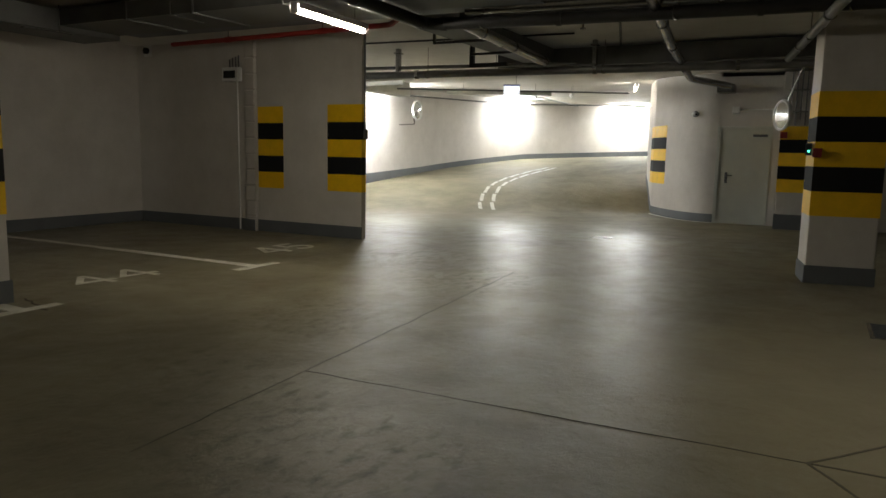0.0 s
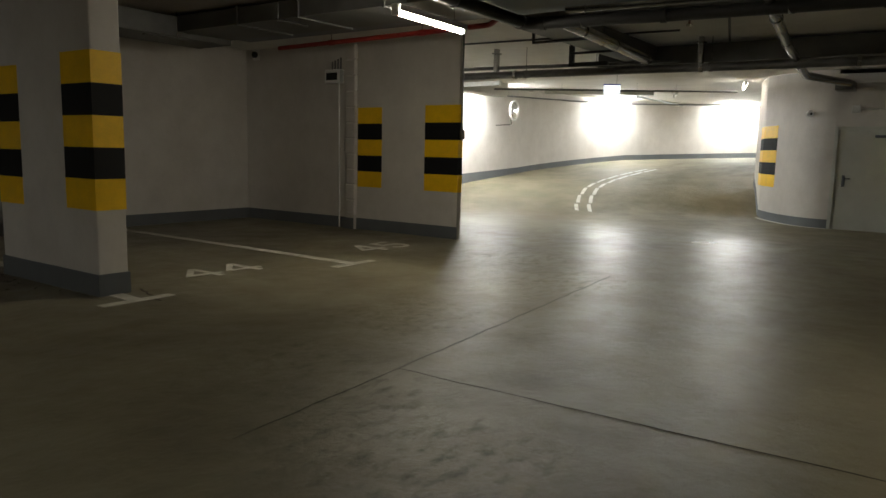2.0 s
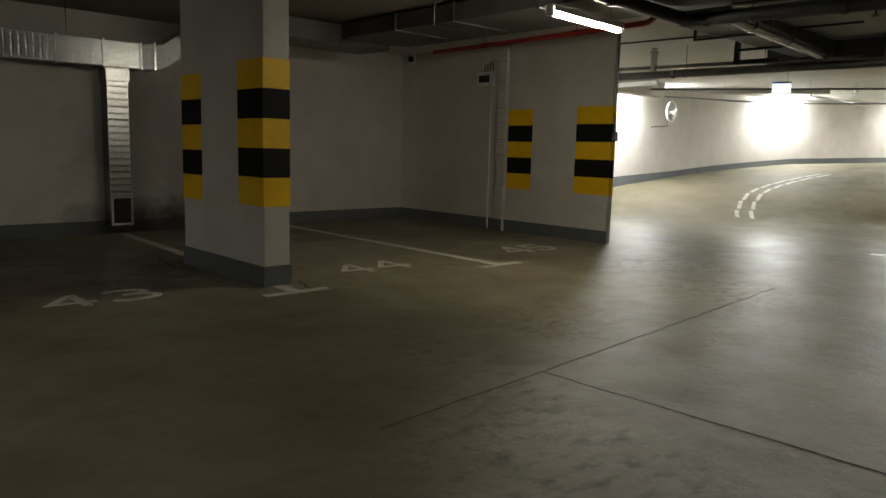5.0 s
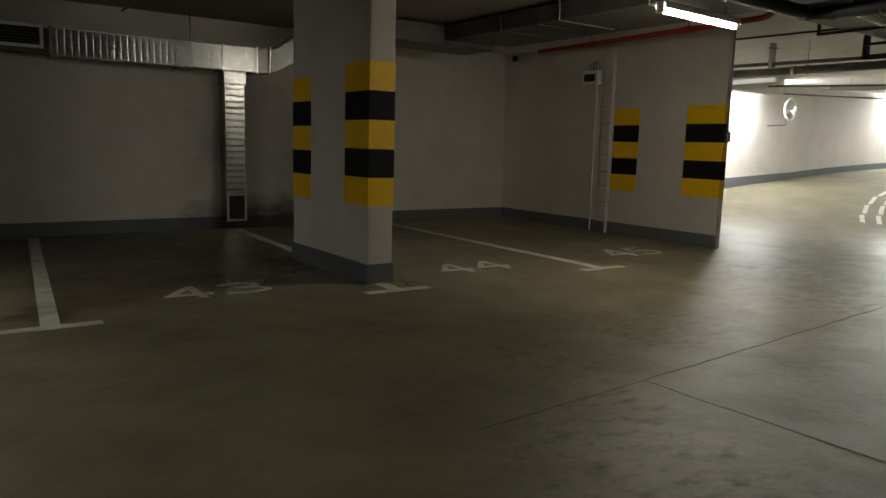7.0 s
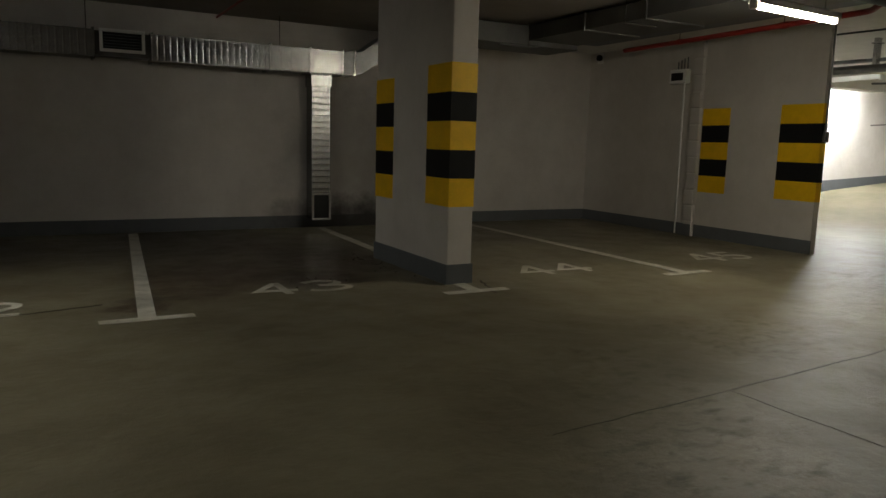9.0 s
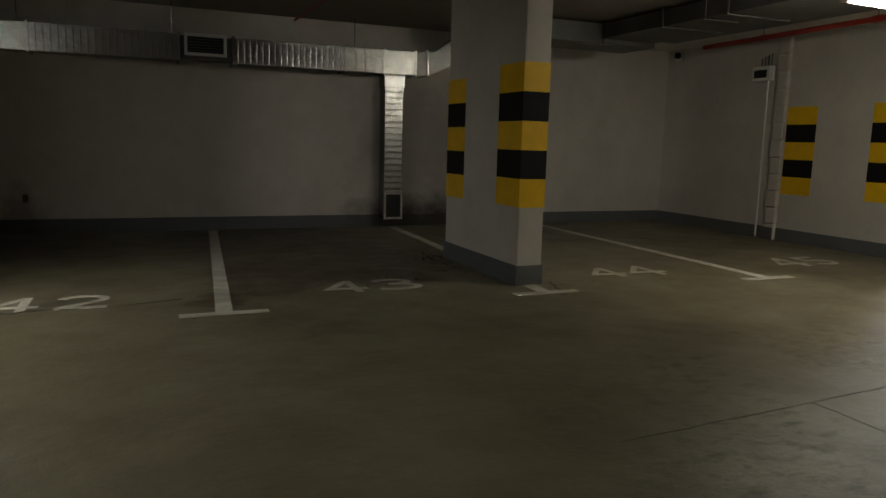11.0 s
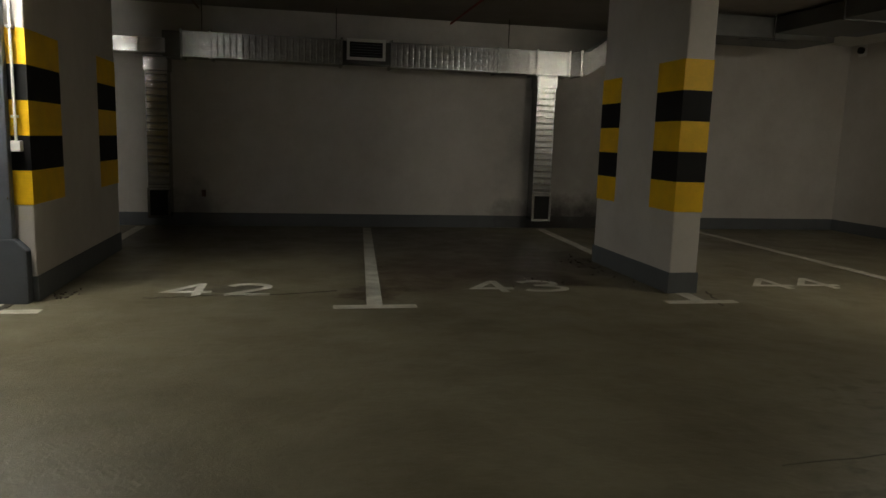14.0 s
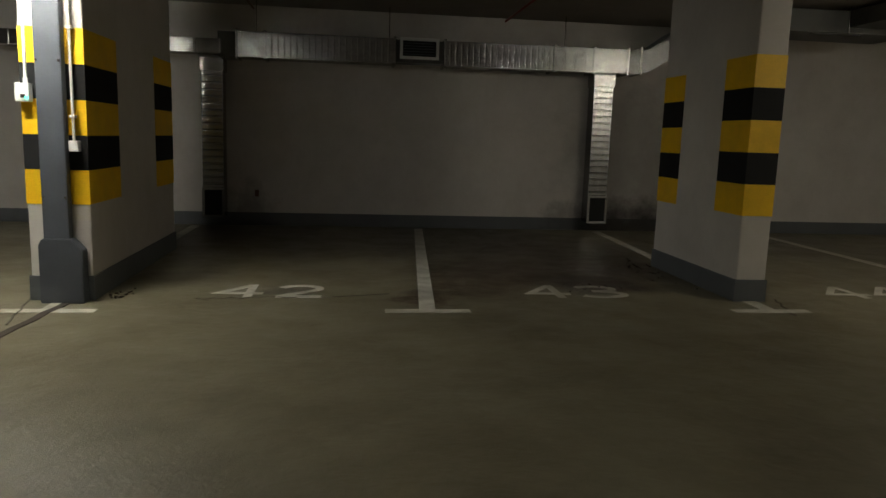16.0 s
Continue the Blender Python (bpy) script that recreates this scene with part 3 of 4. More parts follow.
def ribbed(x0, x1, y0, y1, z0, z1, step, axis):
    """Sheet-steel duct with shallow folded ribs across its length."""
    bm = bmesh.new()
    a, b = (x0, x1) if axis == "x" else (z0, z1)
    n = max(1, int((b - a) / step))
    prev = None
    stations = [(a, 0.0)]
    for k in range(1, n):
        c = a + (b - a) * k / n
        stations += [(c - 0.014, 0.0), (c - 0.004, 0.005), (c + 0.004, 0.005), (c + 0.014, 0.0)]
    stations.append((b, 0.0))
    for c, g in stations:
        if axis == "x":
            pts = [(c, y0 - g, z0 - g), (c, y1 + g, z0 - g), (c, y1 + g, z1 + g), (c, y0 - g, z1 + g)]
        else:
            pts = [(x0 - g, y0 - g, c), (x1 + g, y0 - g, c), (x1 + g, y1 + g, c), (x0 - g, y1 + g, c)]
        ring = [bm.verts.new(p) for p in pts]
        if prev:
            for q in range(4):
                bm.faces.new((prev[q], prev[(q + 1) % 4], ring[(q + 1) % 4], ring[q]))
        else:
            bm.faces.new(ring[::-1])
        prev = ring
    bm.faces.new(prev)
    return bm


def flange(x, y0, y1, z0, z1):
    return box(x - 0.015, x + 0.015, y0 - 0.022, y1 + 0.012, z0 - 0.022, z1 + 0.022, 0.003)


e = thing("air_duct", "galvanised sheet-steel air duct along rear wall", "duct", "air ducts")
for x0, x1, st in ((-1.45, -1.1, 0.3), (-1.1, 0.52, 0.075), (1.16, 2.62, 0.075), (2.62, 3.16, 0.12), (3.16, 3.62, 0.5)):
    part("duct_section", ribbed(x0, x1, DUCT_Y, 9.98, 2.165, 2.475, st, "x"), M_DUCT, e)
part("duct_section", box(0.52, 1.16, DUCT_Y + 0.05, 9.98, 2.19, 2.47, 0.004), M_SIDEDUCT, e)
for x in (-1.45, -1.1, 0.52, 1.17, 2.62, 3.16, 3.62):
    part("flange", flange(x, DUCT_Y, 9.98, 2.165, 2.475), M_GALV, e, "steel joint flange")
grille = part("vent_grille", box(0.60, 1.07, DUCT_Y - 0.02, DUCT_Y + 0.05, 2.24, 2.485, 0.004), M_DARK, e, "dark open vent")
for b in (box(0.585, 1.085, DUCT_Y - 0.05, DUCT_Y - 0.015, 2.455, 2.49, 0.004), box(0.585, 1.085, DUCT_Y - 0.05, DUCT_Y - 0.015, 2.225, 2.26, 0.004),
          box(0.585, 0.62, DUCT_Y - 0.05, DUCT_Y - 0.015, 2.26, 2.455, 0.004), box(1.05, 1.085, DUCT_Y - 0.05, DUCT_Y - 0.015, 2.26, 2.455, 0.004)):
    part("frame_bar", b, M_WHITEPL, grille, "pale vent frame")
for k in range(5):
    part("slat", box(0.62, 1.05, DUCT_Y - 0.034, DUCT_Y - 0.024, 2.285 + k * 0.034, 2.290 + k * 0.034), M_STEELDARK, grille)
# elbow climbing towards the bay duct
bm = bmesh.new()
prev = None
for x, y, z, w, h in ((3.62, 9.80, 2.32, 0.36, 0.30), (3.78, 9.80, 2.32, 0.36, 0.30), (3.92, 9.80, 2.35, 0.36, 0.30), (4.22, 9.78, 2.56, 0.36, 0.32), (4.45, 9.75, 2.74, 0.36, 0.22)):
    dy = 0.5 * w
    ring = [bm.verts.new((x, y + sx * dy, z + sz * h / 2)) for sx, sz in ((-1, -1), (1, -1), (1, 1), (-1, 1))]
    if prev:
        for q in range(4):
            bm.faces.new((prev[q], prev[(q + 1) % 4], ring[(q + 1) % 4], ring[q]))
    else:
        bm.faces.new(ring[::-1])
    prev = ring
bm.faces.new(prev)
part("elbow", bm, M_GALV_DULL, e, "bent steel duct elbow")
part("flange", flange(3.80, DUCT_Y, 9.98, 2.18, 2.49), M_GALV, e, "steel joint flange")
for x in (0.45, 2.75, -1.2):
    part("hanger", tube([(x, DUCT_Y + 0.02, 2.49), (x, DUCT_Y + 0.02, CEIL)], 0.006, 6), M_GALV, e, "threaded hanger rod")
part("duct_section", ribbed(-6.5, -1.62, 9.52, 9.86, 2.19, 2.36, 0.3, "x"), M_DUCT, e)
part("duct_section", box(-1.66, -1.45, 9.56, 9.98, 2.15, 2.46, 0.005), M_SIDEDUCT, e)

for x0 in (-1.915, 3.245):
    e = thing("drop_duct", "ribbed galvanised duct drop with floor-level grille", "duct", "drop ducts")
    x1 = x0 + 0.265
    part("shaft", ribbed(x0, x1, 9.80, BACK - 0.02, 0.14, 2.02, 0.082, "z"), M_DUCT, e)
    part("collar", box(x0 - 0.02, x1 + 0.02, 9.775, BACK - 0.01, 1.99, 2.17, 0.008), M_GALV, e, "wider steel collar")
    g = part("vent_grille", box(x0 + 0.02, x1 - 0.02, 9.785, 9.80, 0.155, 0.49), M_DARK, e, "dark open grille")
    for b in (box(x0 - 0.01, x1 + 0.01, 9.768, 9.79, 0.485, 0.52, 0.003), box(x0 - 0.01, x1 + 0.01, 9.768, 9.79, 0.13, 0.165, 0.003),
              box(x0 - 0.01, x0 + 0.025, 9.768, 9.79, 0.165, 0.485, 0.003), box(x1 - 0.025, x1 + 0.01, 9.768, 9.79, 0.165, 0.485, 0.003)):
        part("frame_bar", b, M_GALV, g, "light steel frame")

e = thing("socket_box", "small brown cable outlet on rear wall", "socket")
part("plate", box(-1.29, -1.24, BACK - 0.025, BACK, 0.39, 0.48, 0.004), M_RUST, e)

# ---- flat ducts, tray and red pipe over bay 45 ----
e = thing("ceiling_duct", "dull grey flat duct under the ceiling", "duct", "air ducts")
part("duct_section", box(4.3, 6.45, 8.05, 8.75, 2.57, 2.82, 0.006), M_SIDEDUCT, e)
part("bracket", box(5.15, 5.75, 8.0, 8.06, 2.535, 2.55, 0.004), M_SIDEDUCT, e, "steel support angle")
part("hanger", tube([(5.6, 8.02, 2.55), (5.6, 8.02, CEIL)], 0.008, 8), M_GALV, e)
e = thing("ceiling_duct", "long grey flat duct towards the lamp", "duct", "air ducts")
for y0, y1 in ((2.2, 4.7), (4.7, 5.9), (5.9, 6.9), (6.9, 8.05)):
    part("duct_section", box(5.62, 6.45, y0 + 0.004, y1 - 0.004, 2.635, 2.82, 0.005), M_SIDEDUCT, e)
for y in (4.7, 5.9, 6.9):
    part("flange", box(5.60, 6.47, y - 0.014, y + 0.014, 2.618, 2.837, 0.003), M_SIDEDUCT, e, "steel joint flange")
for y in (6.15,):
    part("bracket", box(5.55, 6.0, y - 0.02, y + 0.02, 2.605, 2.62, 0.003), M_GALV, e, "steel support angle")
    for x in (5.56,):
        part("hanger", tube([(x, y, 2.605), (x, y, CEIL)], 0.006, 6), M_GALV, e)
e = thing("cable_tray", "dark perforated cable tray under the ceiling", "cable tray")
part("base", box(6.70, 6.98, 2.5, 8.3, 2.70, 2.705), M_STEELDARK, e)
for x in (6.70, 6.98):
    part("side", box(x - 0.003, x + 0.003, 2.5, 8.3, 2.70, 2.76), M_STEELDARK, e)
bm = bmesh.new()
for k in range(6):
    tube([(6.74 + 0.04 * k, 2.5, 2.72), (6.745 + 0.04 * k, 5.5, 2.722), (6.74 + 0.04 * k, 8.3, 2.72)], 0.012, 8, bm)
part("cables", bm, M_DARKPIPE, e, "bundle of black cables", smooth=True)
e = thing("sprinkler_pipe", "red painted sprinkler pipe under the ceiling", "pipe")
part("pipe", tube([(7.34, 8.1, 2.65), (7.16, 5.2, 2.65), (7.10, 4.40, 2.65), (6.86, 4.15, 2.66)], 0.030, 14, bend=0.08), M_RED, e, smooth=True)
for y in (5.4, 7.0):
    x = 7.16 + (y - 5.2) * 0.062
    part("clip", tube([(x, y, 2.68), (x, y, CEIL)], 0.006, 6), M_GALV, e)
    part("coupling", tube([(x - 0.003, y - 0.05, 2.65), (x + 0.003, y + 0.05, 2.65)], 0.037, 14), M_RED, e, smooth=True)

# ---- fittings on the side wall ----
e = thing("distribution_box", "grey-white distribution box with dark window on wall", "electric box")
part("case", box(SIDE - 0.10, SIDE, 7.78, 8.10, 2.235, 2.44, 0.012), M_WHITEPL, e)
part("window", box(SIDE - 0.108, SIDE - 0.10, 7.83, 8.06, 2.28, 2.39, 0.003), M_DARK, e, "dark smoked window")
for k in range(4):
    y = 7.82 + 0.06 * k
    part("conduit", tube([(SIDE - 0.03, y, 2.45), (SIDE - 0.03, y, 2.62 - 0.02 * k)], 0.011, 10), M_GREYPIPE, e, smooth=True)
part("conduit", tube([(SIDE - 0.03, 7.86, 2.235), (SIDE - 0.025, 7.85, 0.01)], 0.013, 10), M_WHITEPL, e, "white plastic conduit", smooth=True)
e = thing("masonry_strip", "narrow strip of white painted blocks, uneven joints", "masonry")
rnd = random.Random(4)
z = 0.0
while z < 2.8:
    h = min(0.235, CEIL - z - 0.002)
    d = rnd.uniform(0.0, 0.012)
    part("block", box(SIDE - 0.065 - d, SIDE, 7.505 - rnd.uniform(0, 0.008), 7.66 + rnd.uniform(0, 0.03), z, z + h - 0.016, 0.01), M_WALL, e)
    z += h
part("plinth", box(SIDE - 0.084, SIDE - 0.08, 7.50, 7.72, 0, 0.175), M_PLINTH, e, "grey painted foot")
part("backing", box(SIDE - 0.03, SIDE - 0.001, 7.52, 7.70, 0, CEIL - 0.005), M_WALL, e)
e = thing("alarm_camera", "small black round detector high on wall", "detector")
part("base", box(SIDE - 0.02, SIDE, 9.70, 9.86, 2.68, 2.86, 0.01), M_WHITEPL, e)
part("lens", tube([(SIDE - 0.07, 9.78, 2.77), (SIDE - 0.02, 9.78, 2.77)], 0.05, 16), M_DARK, e, smooth=True)
e = thing("switch_box", "small grey switch box on wall end", "switch")
part("case", box(SIDE + 0.01, SIDE + 0.09, 5.58, 5.627, 1.40, 1.53, 0.008), M_GALV, e)
part("conduit", tube([(SIDE + 0.05, 5.613, 1.53), (SIDE + 0.05, 5.613, CEIL)], 0.011, 10), M_GREYPIPE, e, smooth=True)

# ---- steel cover and boxes on the lit pillar ----
e = thing("pillar_cover", "dark grey steel downpipe cover before pillar", "pipe cover")
y0 = 5.535
bm = box(-2.14, -1.965, 5.46, y0, 0.44, CEIL, 0.008)
part("riser", bm, M_STEELDARK, e)
bm = bmesh.new()
prof = [(-2.17, 0.0), (-1.875, 0.0), (-1.875, 0.38), (-1.95, 0.46), (-2.145, 0.46), (-2.17, 0.42)]
fr = [bm.verts.new((x, 5.435, z)) for x, z in prof]
bk = [bm.verts.new((x, y0, z)) for x, z in prof]
bm.faces.new(fr)
bm.faces.new(bk[::-1])
for k in range(6):
    bm.faces.new((fr[k], fr[(k + 1) % 6], bk[(k + 1) % 6], bk[k]))
bmesh.ops.bevel(bm, geom=bm.edges[:], offset=0.006, segments=2, affect="EDGES")
part("foot_guard", bm, M_STEELDARK, e, "wider dark steel foot guard")
for z in (0.75, 1.68, 2.3):
    for x in (-2.125, -1.98):
        part("bolt", tube([(x, 5.452, z), (x, 5.462, z)], 0.008, 8), M_GALV, e)
e = thing("gas_detector", "small white detector box with green light", "detector")
part("case", box(-2.285, -2.19, 5.48, y0 + 0.012, 1.40, 1.525, 0.008), M_WHITEPL, e)
part("led", box(-2.215, -2.195, 5.474, 5.482, 1.42, 1.435), M_LED, e, "lit green lamp")
part("label", box(-2.245, -2.215, 5.476, 5.481, 1.425, 1.45), M_DARK, e)
part("gland", tube([(-2.22, 5.51, 1.525), (-2.22, 5.51, 1.56)], 0.016, 10), M_WHITEPL, e, smooth=True)
part("conduit", tube([(-2.22, 5.51, 1.55), (-2.215, 5.515, CEIL)], 0.010, 10), M_WHITEPL, e, "white plastic conduit", smooth=True)
e = thing("junction_box", "small white junction box with conduit on pillar", "electric box")
part("case", box(-1.955, -1.89, 5.485, y0 + 0.012, 1.07, 1.145, 0.006), M_WHITEPL, e)
part("conduit", tube([(-1.925, 5.515, 1.14), (-1.93, 5.515, CEIL)], 0.010, 10), M_WHITEPL, e, "white plastic conduit", smooth=True)
for z in (1.3, 1.9, 2.4):
    part("clip", box(-1.948, -1.908, 5.50, y0 + 0.01, z, z + 0.02, 0.003), M_WHITEPL, e)

# ---- pipes under the ceiling in the drive ----
def pipe(pts, r, mat, label, collars=(), bend=0.0, rods=()):
    e = thing("ceiling_pipe", label, "pipe", "ceiling pipes")
    part("pipe", tube(pts, r, 16, bend=bend), mat, e, smooth=True)
    for i, k in collars:
        p, q = Vector(pts[i]), Vector(pts[i + 1])
        c, d = p.lerp(q, k), (q - p).normalized() * 0.025
        part("collar", tube([c - d, c + d], r + 0.010, 16), mat if mat is M_DARKPIPE else M_GALV, e, smooth=True)
    for i, k in rods:
        c = Vector(pts[i]).lerp(Vector(pts[i + 1]), k)
        part("clamp", tube([c - Vector((0.008, 0.012, 0)), c + Vector((0.008, 0.012, 0))], r + 0.006, 16), M_GALV, e, smooth=True)
        part("hanger", tube([c, (c.x, c.y, CEIL)], 0.006, 6), M_GALV, e)
    return e


pipe([(2.2, 3.60, 2.55), (6.72, 3.72, 2.55), (6.92, 2.2, 2.55), (7.30, -2.5, 2.55)], 0.062, M_DARKPIPE, "thick black drain pipe under the ceiling",
     ((0, 0.7), (0, 0.97), (1, 0.12), (1, 0.9), (2, 0.35), (2, 0.7)), 0.16, ((1, 0.4), (2, 0.2), (2, 0.5)))
pipe([(9.75, 10.9, 2.45), (10.05, 6.7, 2.45), (10.41, 0.42, 2.45), (10.55, -5.0, 2.45)], 0.058, M_GREYPIPE, "long grey pipe hung across the drive",
     ((1, 0.15), (1, 0.6), (1, 0.9)), 0.0, ((1, 0.18), (1, 0.62)))
pipe([(10.0, 10.9, 2.62), (10.9, 0.38, 2.58)], 0.028, M_GREYPIPE, "thin grey pipe across the drive", (), 0.0, ((0, 0.3), (0, 0.6)))
pipe([(6.2, 1.36, 2.62), (9.4, 1.72, 2.58), (11.6, 1.83, 2.42), (12.7, 1.40, 2.40)], 0.055, M_GALV, "galvanised pipe running towards the door wall",
     ((0, 0.5), (0, 0.98), (1, 0.6)), 0.15, ((0, 0.7),))
pipe([(7.0, 3.45, 2.60), (10.0, 3.60, 2.55)], 0.065, M_GALV, "short galvanised spiral pipe under the ceiling", ((0, 0.2), (0, 0.55), (0, 0.97)), 0.0, ((0, 0.4),))
pipe([(6.9, 3.35, 2.72), (7.35, -3.0, 2.72)], 0.07, M_GALV, "wide galvanised pipe above the black pipe", ((0, 0.3), (0, 0.7)))
pipe([(7.5, 3.6, 2.74), (7.9, -3.0, 2.74)], 0.045, M_GREYPIPE, "grey pipe close under the ceiling", ((0, 0.4),))
pipe([(8.2, 3.3, 2.80), (8.6, -3.0, 2.80)], 0.02, M_RED, "thin red pipe close under the ceiling")
pipe([(10.3, 0.45, 2.50), (6.3, -0.10, 2.46), (3.8, -0.45, 2.46)], 0.045, M_GREYPIPE, "grey pipe over the banded pillar", ((0, 0.3), (0, 0.8)), 0.0, ((0, 0.5),))
pipe([(8.95, 10.9, 2.83), (9.45, 3.0, 2.83)], 0.014, M_DARKPIPE, "thin dark cable run on the ceiling")
pipe([(8.65, 2.2, 2.80), (12.0, 3.0, 2.82)], 0.016, M_DARKPIPE, "thin dark cable run on the ceiling")
e = thing("ceiling_duct", "dark flat duct crossing under the ceiling", "duct", "air ducts")
part("duct_section", box(7.4, 10.6, 3.68, 4.15, 2.62, 2.82, 0.006), M_SIDEDUCT, e)
part("duct_section", box(10.62, 11.2, -0.6, 4.6, 2.56, 2.82, 0.006), M_SIDEDUCT, e)
for x in (8.2, 9.3):
    part("bracket", box(x, x + 0.03, 3.62, 4.45, 2.59, 2.62, 0.003), M_DARKPIPE, e, "black support bracket")
    part("hanger", box(x, x + 0.03, 4.42, 4.45, 2.62, CEIL), M_DARKPIPE, e)
part("bracket", box(9.9, 9.98, 4.15, 4.75, 2.50, 2.56, 0.004), M_DARKPIPE, e, "black support bracket")
part("bracket", box(9.9, 9.98, 4.69, 4.75, 2.50, 2.80, 0.004), M_DARKPIPE, e)
for y in (6.1, 2.95):
    e = thing("pipe_bracket", "slotted steel hanger bracket above the pipe", "bracket", "pipe brackets")
    x = 10.06 + (6.7 - y) * 0.0573
    part("rail", box(x - 0.045, x + 0.045, y - 0.03, y + 0.03, 2.50, CEIL, 0.004), M_GALV, e)
    part("head", box(x - 0.07, x + 0.07, y - 0.05, y + 0.05, 2.78, 2.80, 0.004), M_GALV, e)
e = thing("ceiling_sprinkler", "small steel sprinkler under the ceiling", "sprinkler")
part("drop", tube([(8.35, 2.55, CEIL), (8.35, 2.55, 2.70)], 0.012, 8), M_RUST, e)
part("head", tube([(8.35, 2.55, 2.70), (8.35, 2.55, 2.685)], 0.035, 12), M_GALV, e)

pipe([(2.0, 9.9, 2.80), (2.0, 4.5, 2.80)], 0.014, M_RED, "thin red pipe close under the bay ceiling")
pipe([(-1.27, 9.9, 2.80), (-1.27, 5.0, 2.80)], 0.014, M_RUST, "thin rusty pipe close under the bay ceiling")

# ---- ramp fittings ----
e = thing("exit_sign", "glowing white hanging sign box with blue top", "sign")
part("face", box(-0.05, 0.05, -0.14, 0.14, 0.02, 0.17, 0.01), M_SIGN, e, "glowing white face")
part("cap", box(-0.055, 0.055, -0.145, 0.145, 0.17, 0.195, 0.006), M_BLUE, e, "blue plastic cap")
for s in (-0.08,):
    part("hanger", tube([(0, s, 0.205), (0, s, 0.62)], 0.005, 6), M_GALV, e)
e.matrix_basis = pose(12.25, 5.02, 2.27, 0, 0, 23)


def convex_mirror(x, y, z, r, facing, label, arm):
    """Domed traffic mirror; its face looks along the yaw given."""
    e = thing("convex_mirror", label, "mirror", "traffic mirrors")
    bm = bmesh.new()
    rings = []
    for k in range(7):
        a = k / 6
        rad, d = r * math.sin(a * 0.9) / math.sin(0.9), 0.22 * r * (math.cos(a * 0.9) - math.cos(0.9)) / (1 - math.cos(0.9))
        rings.append([bm.verts.new((d, rad * math.cos(q), rad * math.sin(q))) for q in (2 * math.pi * j / 32 for j in range(32))] if k else [bm.verts.new((d, 0, 0))])
    for j in range(32):
        bm.faces.new((rings[0][0], rings[1][j], rings[1][(j + 1) % 32]))
    for a, b in zip(rings[1:], rings[2:]):
        for j in range(32):
            bm.faces.new((a[j], b[j], b[(j + 1) % 32], a[(j + 1) % 32]))
    part("dome", bm, M_MIRROR, e, "domed mirror face", smooth=True)
    ringpts = [(0, r * math.cos(q), r * math.sin(q)) for q in (2 * math.pi * j / 32 for j in range(33))]
    part("rim", tube(ringpts, 0.022, 10), M_WHITEPL, e, "pale plastic rim", smooth=True)
    part("back", tube([(-0.05, 0, 0), (-0.008, 0, 0)], r * 0.97, 32), M_WHITEPL, e)
    part("arm", tube([(-0.05, 0, 0), *arm], 0.018, 10, bend=0.05), M_GALV, e, "steel bracket arm", smooth=True)
    e.matrix_basis = pose(x, y, z, 0, 0, facing)
    return e


convex_mirror(18.2, 10.35, 2.42, 0.27, 272, "round convex mirror beside the ramp wall", [(-0.2, 0.1, -0.05), (-0.3, 0.4, -0.38), (-0.85, 0.45, -0.40)])
convex_mirror(13.6, 0.63, 1.97, 0.245, 122, "round convex mirror hung from ceiling pipe", [(-0.1, 0.0, 0.3), (-0.1, 0.5, CEIL - 1.97)])

batten(13.4, 8.6, 2.66, 1.3, None, 85, "unlit white batten lamp before the ramp", top=ceil_z(13.4, 8.6))
# unlit battens and conduits under the ramp ceiling
for x, y, z, ln, tn in ((19.5, 6.2, 2.85, 1.3, 20), (17.0, 7.3, 2.72, 2.6, 118)):
    batten(x, y, z, ln, None, tn, "unlit white batten lamp below the ramp ceiling", top=ceil_z(x, y))
pipe([(14.0, 10.9, 2.72), (18.5, 4.4, 2.80)], 0.022, M_GREYPIPE, "pale conduit below the ramp ceiling")
pipe([(15.0, 10.9, 2.74), (22.5, 9.2, 2.86), (26.5, 5.6, 3.0)], 0.022, M_GREYPIPE, "pale conduit following the ramp wall")
pipe([(21.0, 7.8, 2.95), (26.0, 8.0, 3.0)], 0.03, M_GREYPIPE, "pale conduit below the ramp ceiling")
e = thing("ceiling_beam", "white painted downstand beam over the ramp", "beam")
part("beam", box(13.2, 15.8, 9.2, 9.5, 2.60, 3.1, 0.01), M_CEIL, e)

# ---- door, camera and boxes on the core wall ----
e = thing("door_lever", "dark lever handle on the grey door", "door handle")
part("plate", box(DOOR_X + 0.006, DOOR_X + 0.02, 1.66, 1.71, 0.72, 0.94, 0.004), M_STEELDARK, e)
part("lever", tube([(DOOR_X + 0.01, 1.685, 0.88), (DOOR_X - 0.04, 1.685, 0.88), (DOOR_X - 0.04, 1.56, 0.88)], 0.011, 10, bend=0.02), M_STEELDARK, e, smooth=True)
e = thing("door_frame", "pale grey steel frame round the door", "door frame", kind="structure")
part("jamb", box(DOOR_X - 0.01, DOOR_X + 0.02, DY1 - 0.07, DY1 - 0.001, -0.11, DZ - 0.11, 0.004), M_DOOR, e)
part("jamb", box(DOOR_X - 0.01, DOOR_X + 0.02, DY0 + 0.001, DY0 + 0.05, -0.11, DZ - 0.11, 0.004), M_DOOR, e)
part("head", box(DOOR_X - 0.01, DOOR_X + 0.02, DY0 + 0.05, DY1 - 0.07, DZ - 0.17, DZ - 0.111, 0.004), M_DOOR, e)
part("closer", box(DOOR_X - 0.05, DOOR_X + 0.019, 0.95, 1.22, 1.66, 1.71, 0.006), M_STEELDARK, e, "dark door closer")
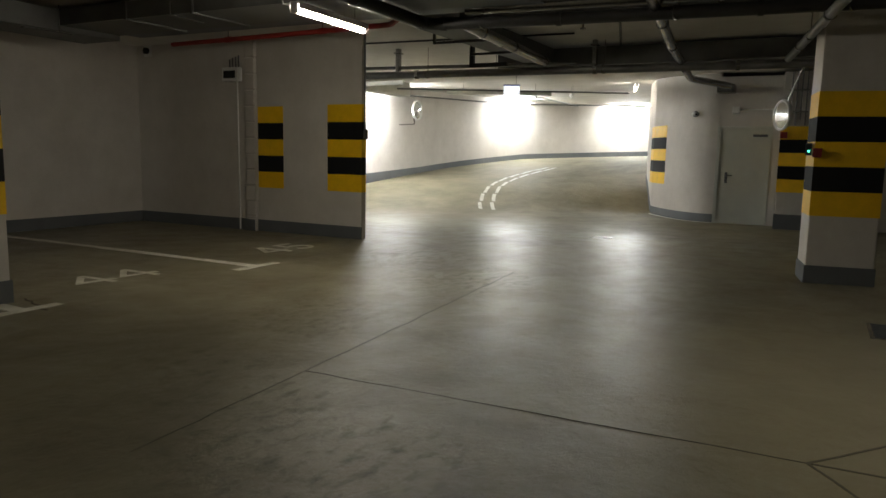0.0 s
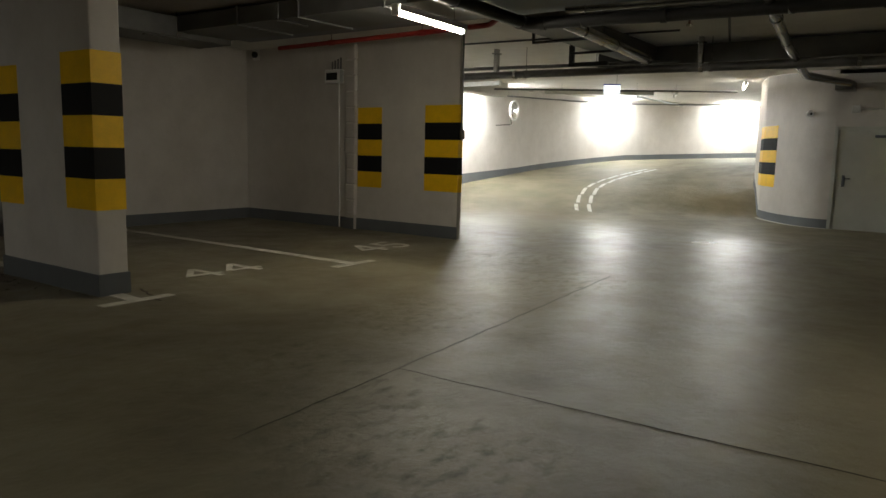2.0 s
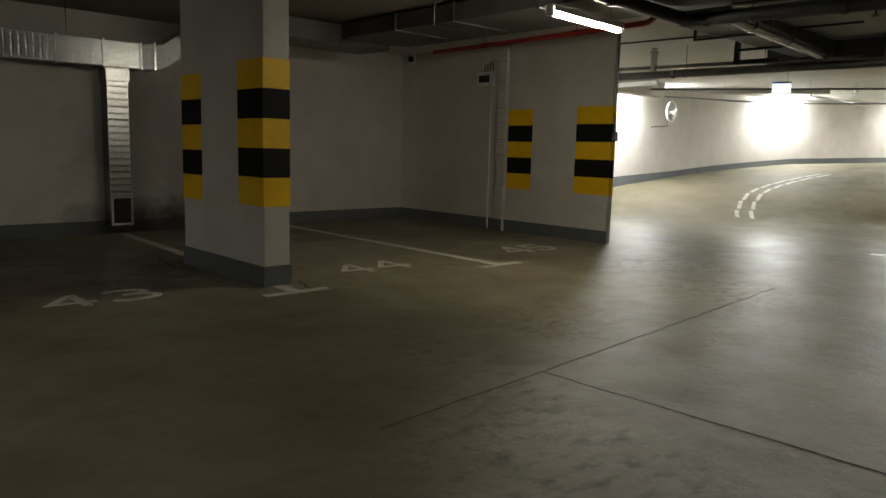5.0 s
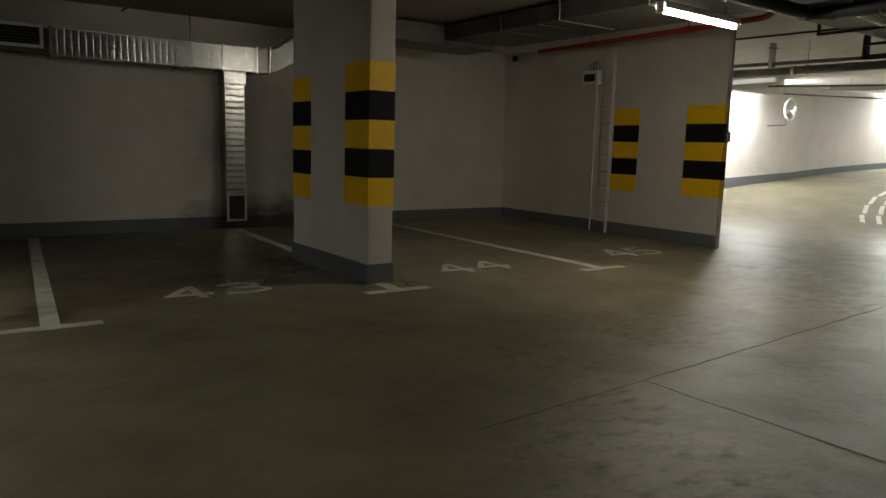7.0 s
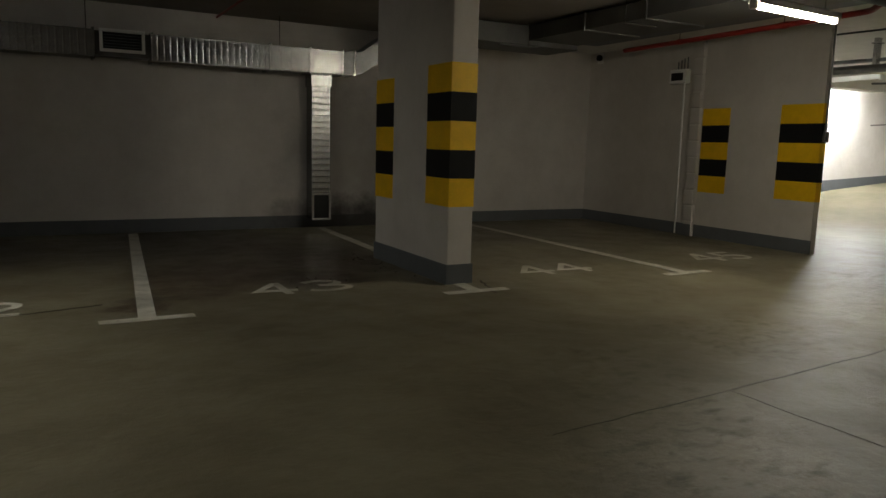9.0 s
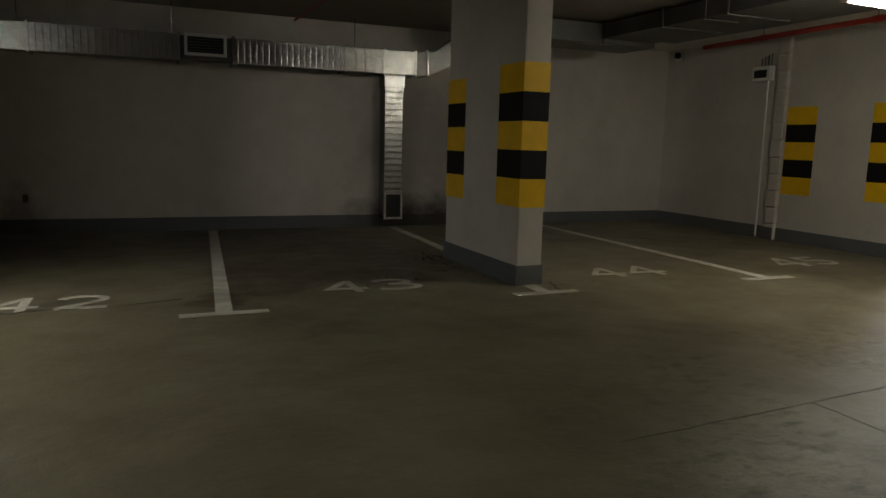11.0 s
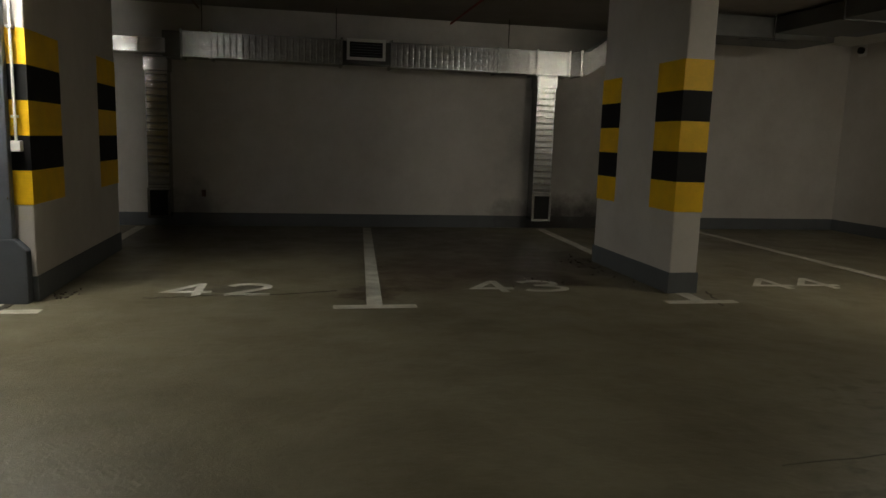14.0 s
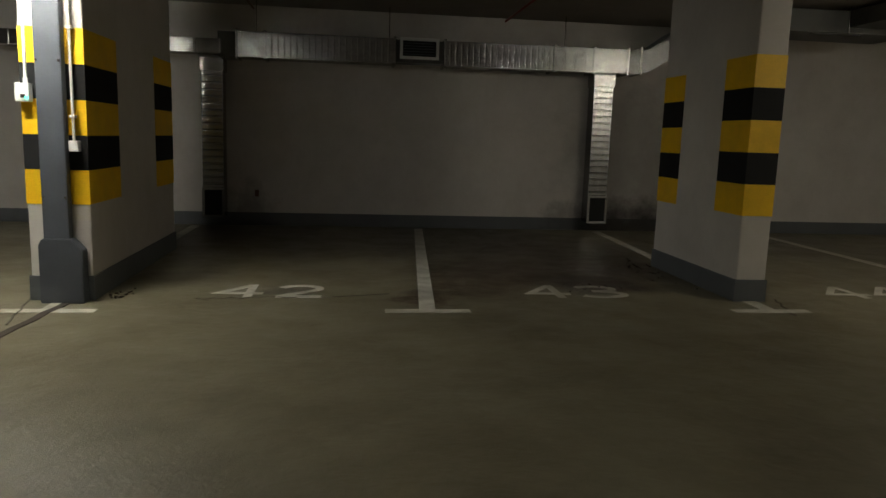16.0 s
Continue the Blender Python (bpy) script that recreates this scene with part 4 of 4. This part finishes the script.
e = thing("security_camera", "small white dome camera on the curved wall", "camera")
part("base", tube([(16.05, 2.42, 2.13), (15.90, 2.39, 2.13)], 0.05, 16), M_WHITEPL, e, smooth=True)
bm = bmesh.new()
bmesh.ops.create_uvsphere(bm, u_segments=18, v_segments=12, radius=0.065, matrix=Matrix.Translation((15.86, 2.37, 2.125)))
part("body", bm, M_WHITEPL, e, smooth=True)
part("lens", tube([(15.81, 2.345, 2.115), (15.792, 2.338, 2.112)], 0.022, 16), M_DARK, e, smooth=True)
e = thing("junction_box", "small white junction box above the door", "electric box")
part("case", box(DOOR_X - 0.06, DOOR_X, 1.50, 1.64, 2.12, 2.26, 0.008), M_WHITEPL, e)
part("conduit", tube([(DOOR_X - 0.02, 1.50, 2.2), (DOOR_X - 0.02, 0.75, 2.2)], 0.012, 8), M_WHITEPL, e, smooth=True)
e = thing("air_box", "pale sheet-steel box under the ceiling by the door", "duct")
part("case", box(15.35, 15.79, 1.60, 1.92, 2.52, 2.68, 0.008), M_GALV, e)
e = thing("alarm_box", "red fire alarm push button on pillar", "alarm")
part("case", box(15.13, 15.197, 0.58, 0.70, 1.62, 1.74, 0.006), M_RED, e)
e = thing("gas_detector", "dark detector with green light on banded pillar", "detector")
part("case", box(8.10, 8.22, 0.073, 0.13, 1.28, 1.40, 0.006), M_DARKPIPE, e)
part("led", box(8.095, 8.10, 0.09, 0.11, 1.31, 1.33), M_LED, e)
e = thing("alarm_box", "red fire alarm push button on pillar", "alarm")
part("case", box(8.0, 8.057, -0.02, 0.065, 1.26, 1.35, 0.006), M_RED, e)

e = thing("conduit_bundle", "bundle of pale conduits down the pillar by the door", "conduit")
for k in range(4):
    y = 0.30 + 0.085 * k
    part("conduit", tube([(15.175, y, 1.86 + 0.1 * (k % 2)), (15.175, y, CEIL)], 0.013, 8), M_GREYPIPE, e, smooth=True)
for z in (2.1, 2.5):
    part("clip_rail", box(15.155, 15.197, 0.26, 0.60, z, z + 0.03, 0.003), M_GALV, e, "steel clip rail")

# bands on the ramp core
e = thing("wall_marking", "yellow and black warning bands on the curved wall", "warning stripes")
for k in range(5):
    name, mat = ("black_stripe", M_BLACK) if k % 2 else ("yellow_stripe", M_YELLOW)
    z0, z1 = 0.62 + k * 0.262, 0.62 + (k + 1) * 0.262
    part(name, ribbon([bend_pt(q / 24, 0.004) for q in range(18, 25)], z0, z1, -0.006), mat, e)
    part(name, ribbon([inner_pt(q / 8, 0.004) for q in range(0, 4)], z0, z1, -0.006), mat, e)


# ---- grit and scraps swept against the pillars ----
def litter(name, label, cx, cy, sx, sy, n, seed, mat):
    rnd = random.Random(seed)
    bm = bmesh.new()
    for _ in range(n):
        x, y = rnd.gauss(cx, sx), rnd.gauss(cy, sy)
        r = rnd.uniform(0.004, 0.014)
        k = rnd.randint(4, 6)
        a0 = rnd.uniform(0, 6)
        foot = [(x + r * rnd.uniform(0.6, 1.2) * math.cos(a0 + 6.283 * j / k), y + r * rnd.uniform(0.6, 1.2) * math.sin(a0 + 6.283 * j / k)) for j in range(k)]
        prism(foot, 0.0, rnd.uniform(0.004, 0.012), bm)
    return tagged(part(name, bm, mat), label, "litter", kind="stuff")


litter("floor_litter", "brown dry scraps and grit beside a pillar foot", -1.70, 5.72, 0.05, 0.10, 22, 11, M_TAPE)
litter("floor_litter", "dark grit and scraps behind the pillar", 2.92, 7.0, 0.08, 0.35, 34, 12, M_TAPE)
litter("floor_litter", "small dark scraps lying on bay 43", 2.05, 6.15, 0.16, 0.08, 14, 13, M_TAPE)
litter("floor_litter", "pale grit along the rear wall foot", -0.2, 9.95, 0.9, 0.03, 40, 14, M_GREYPIPE)
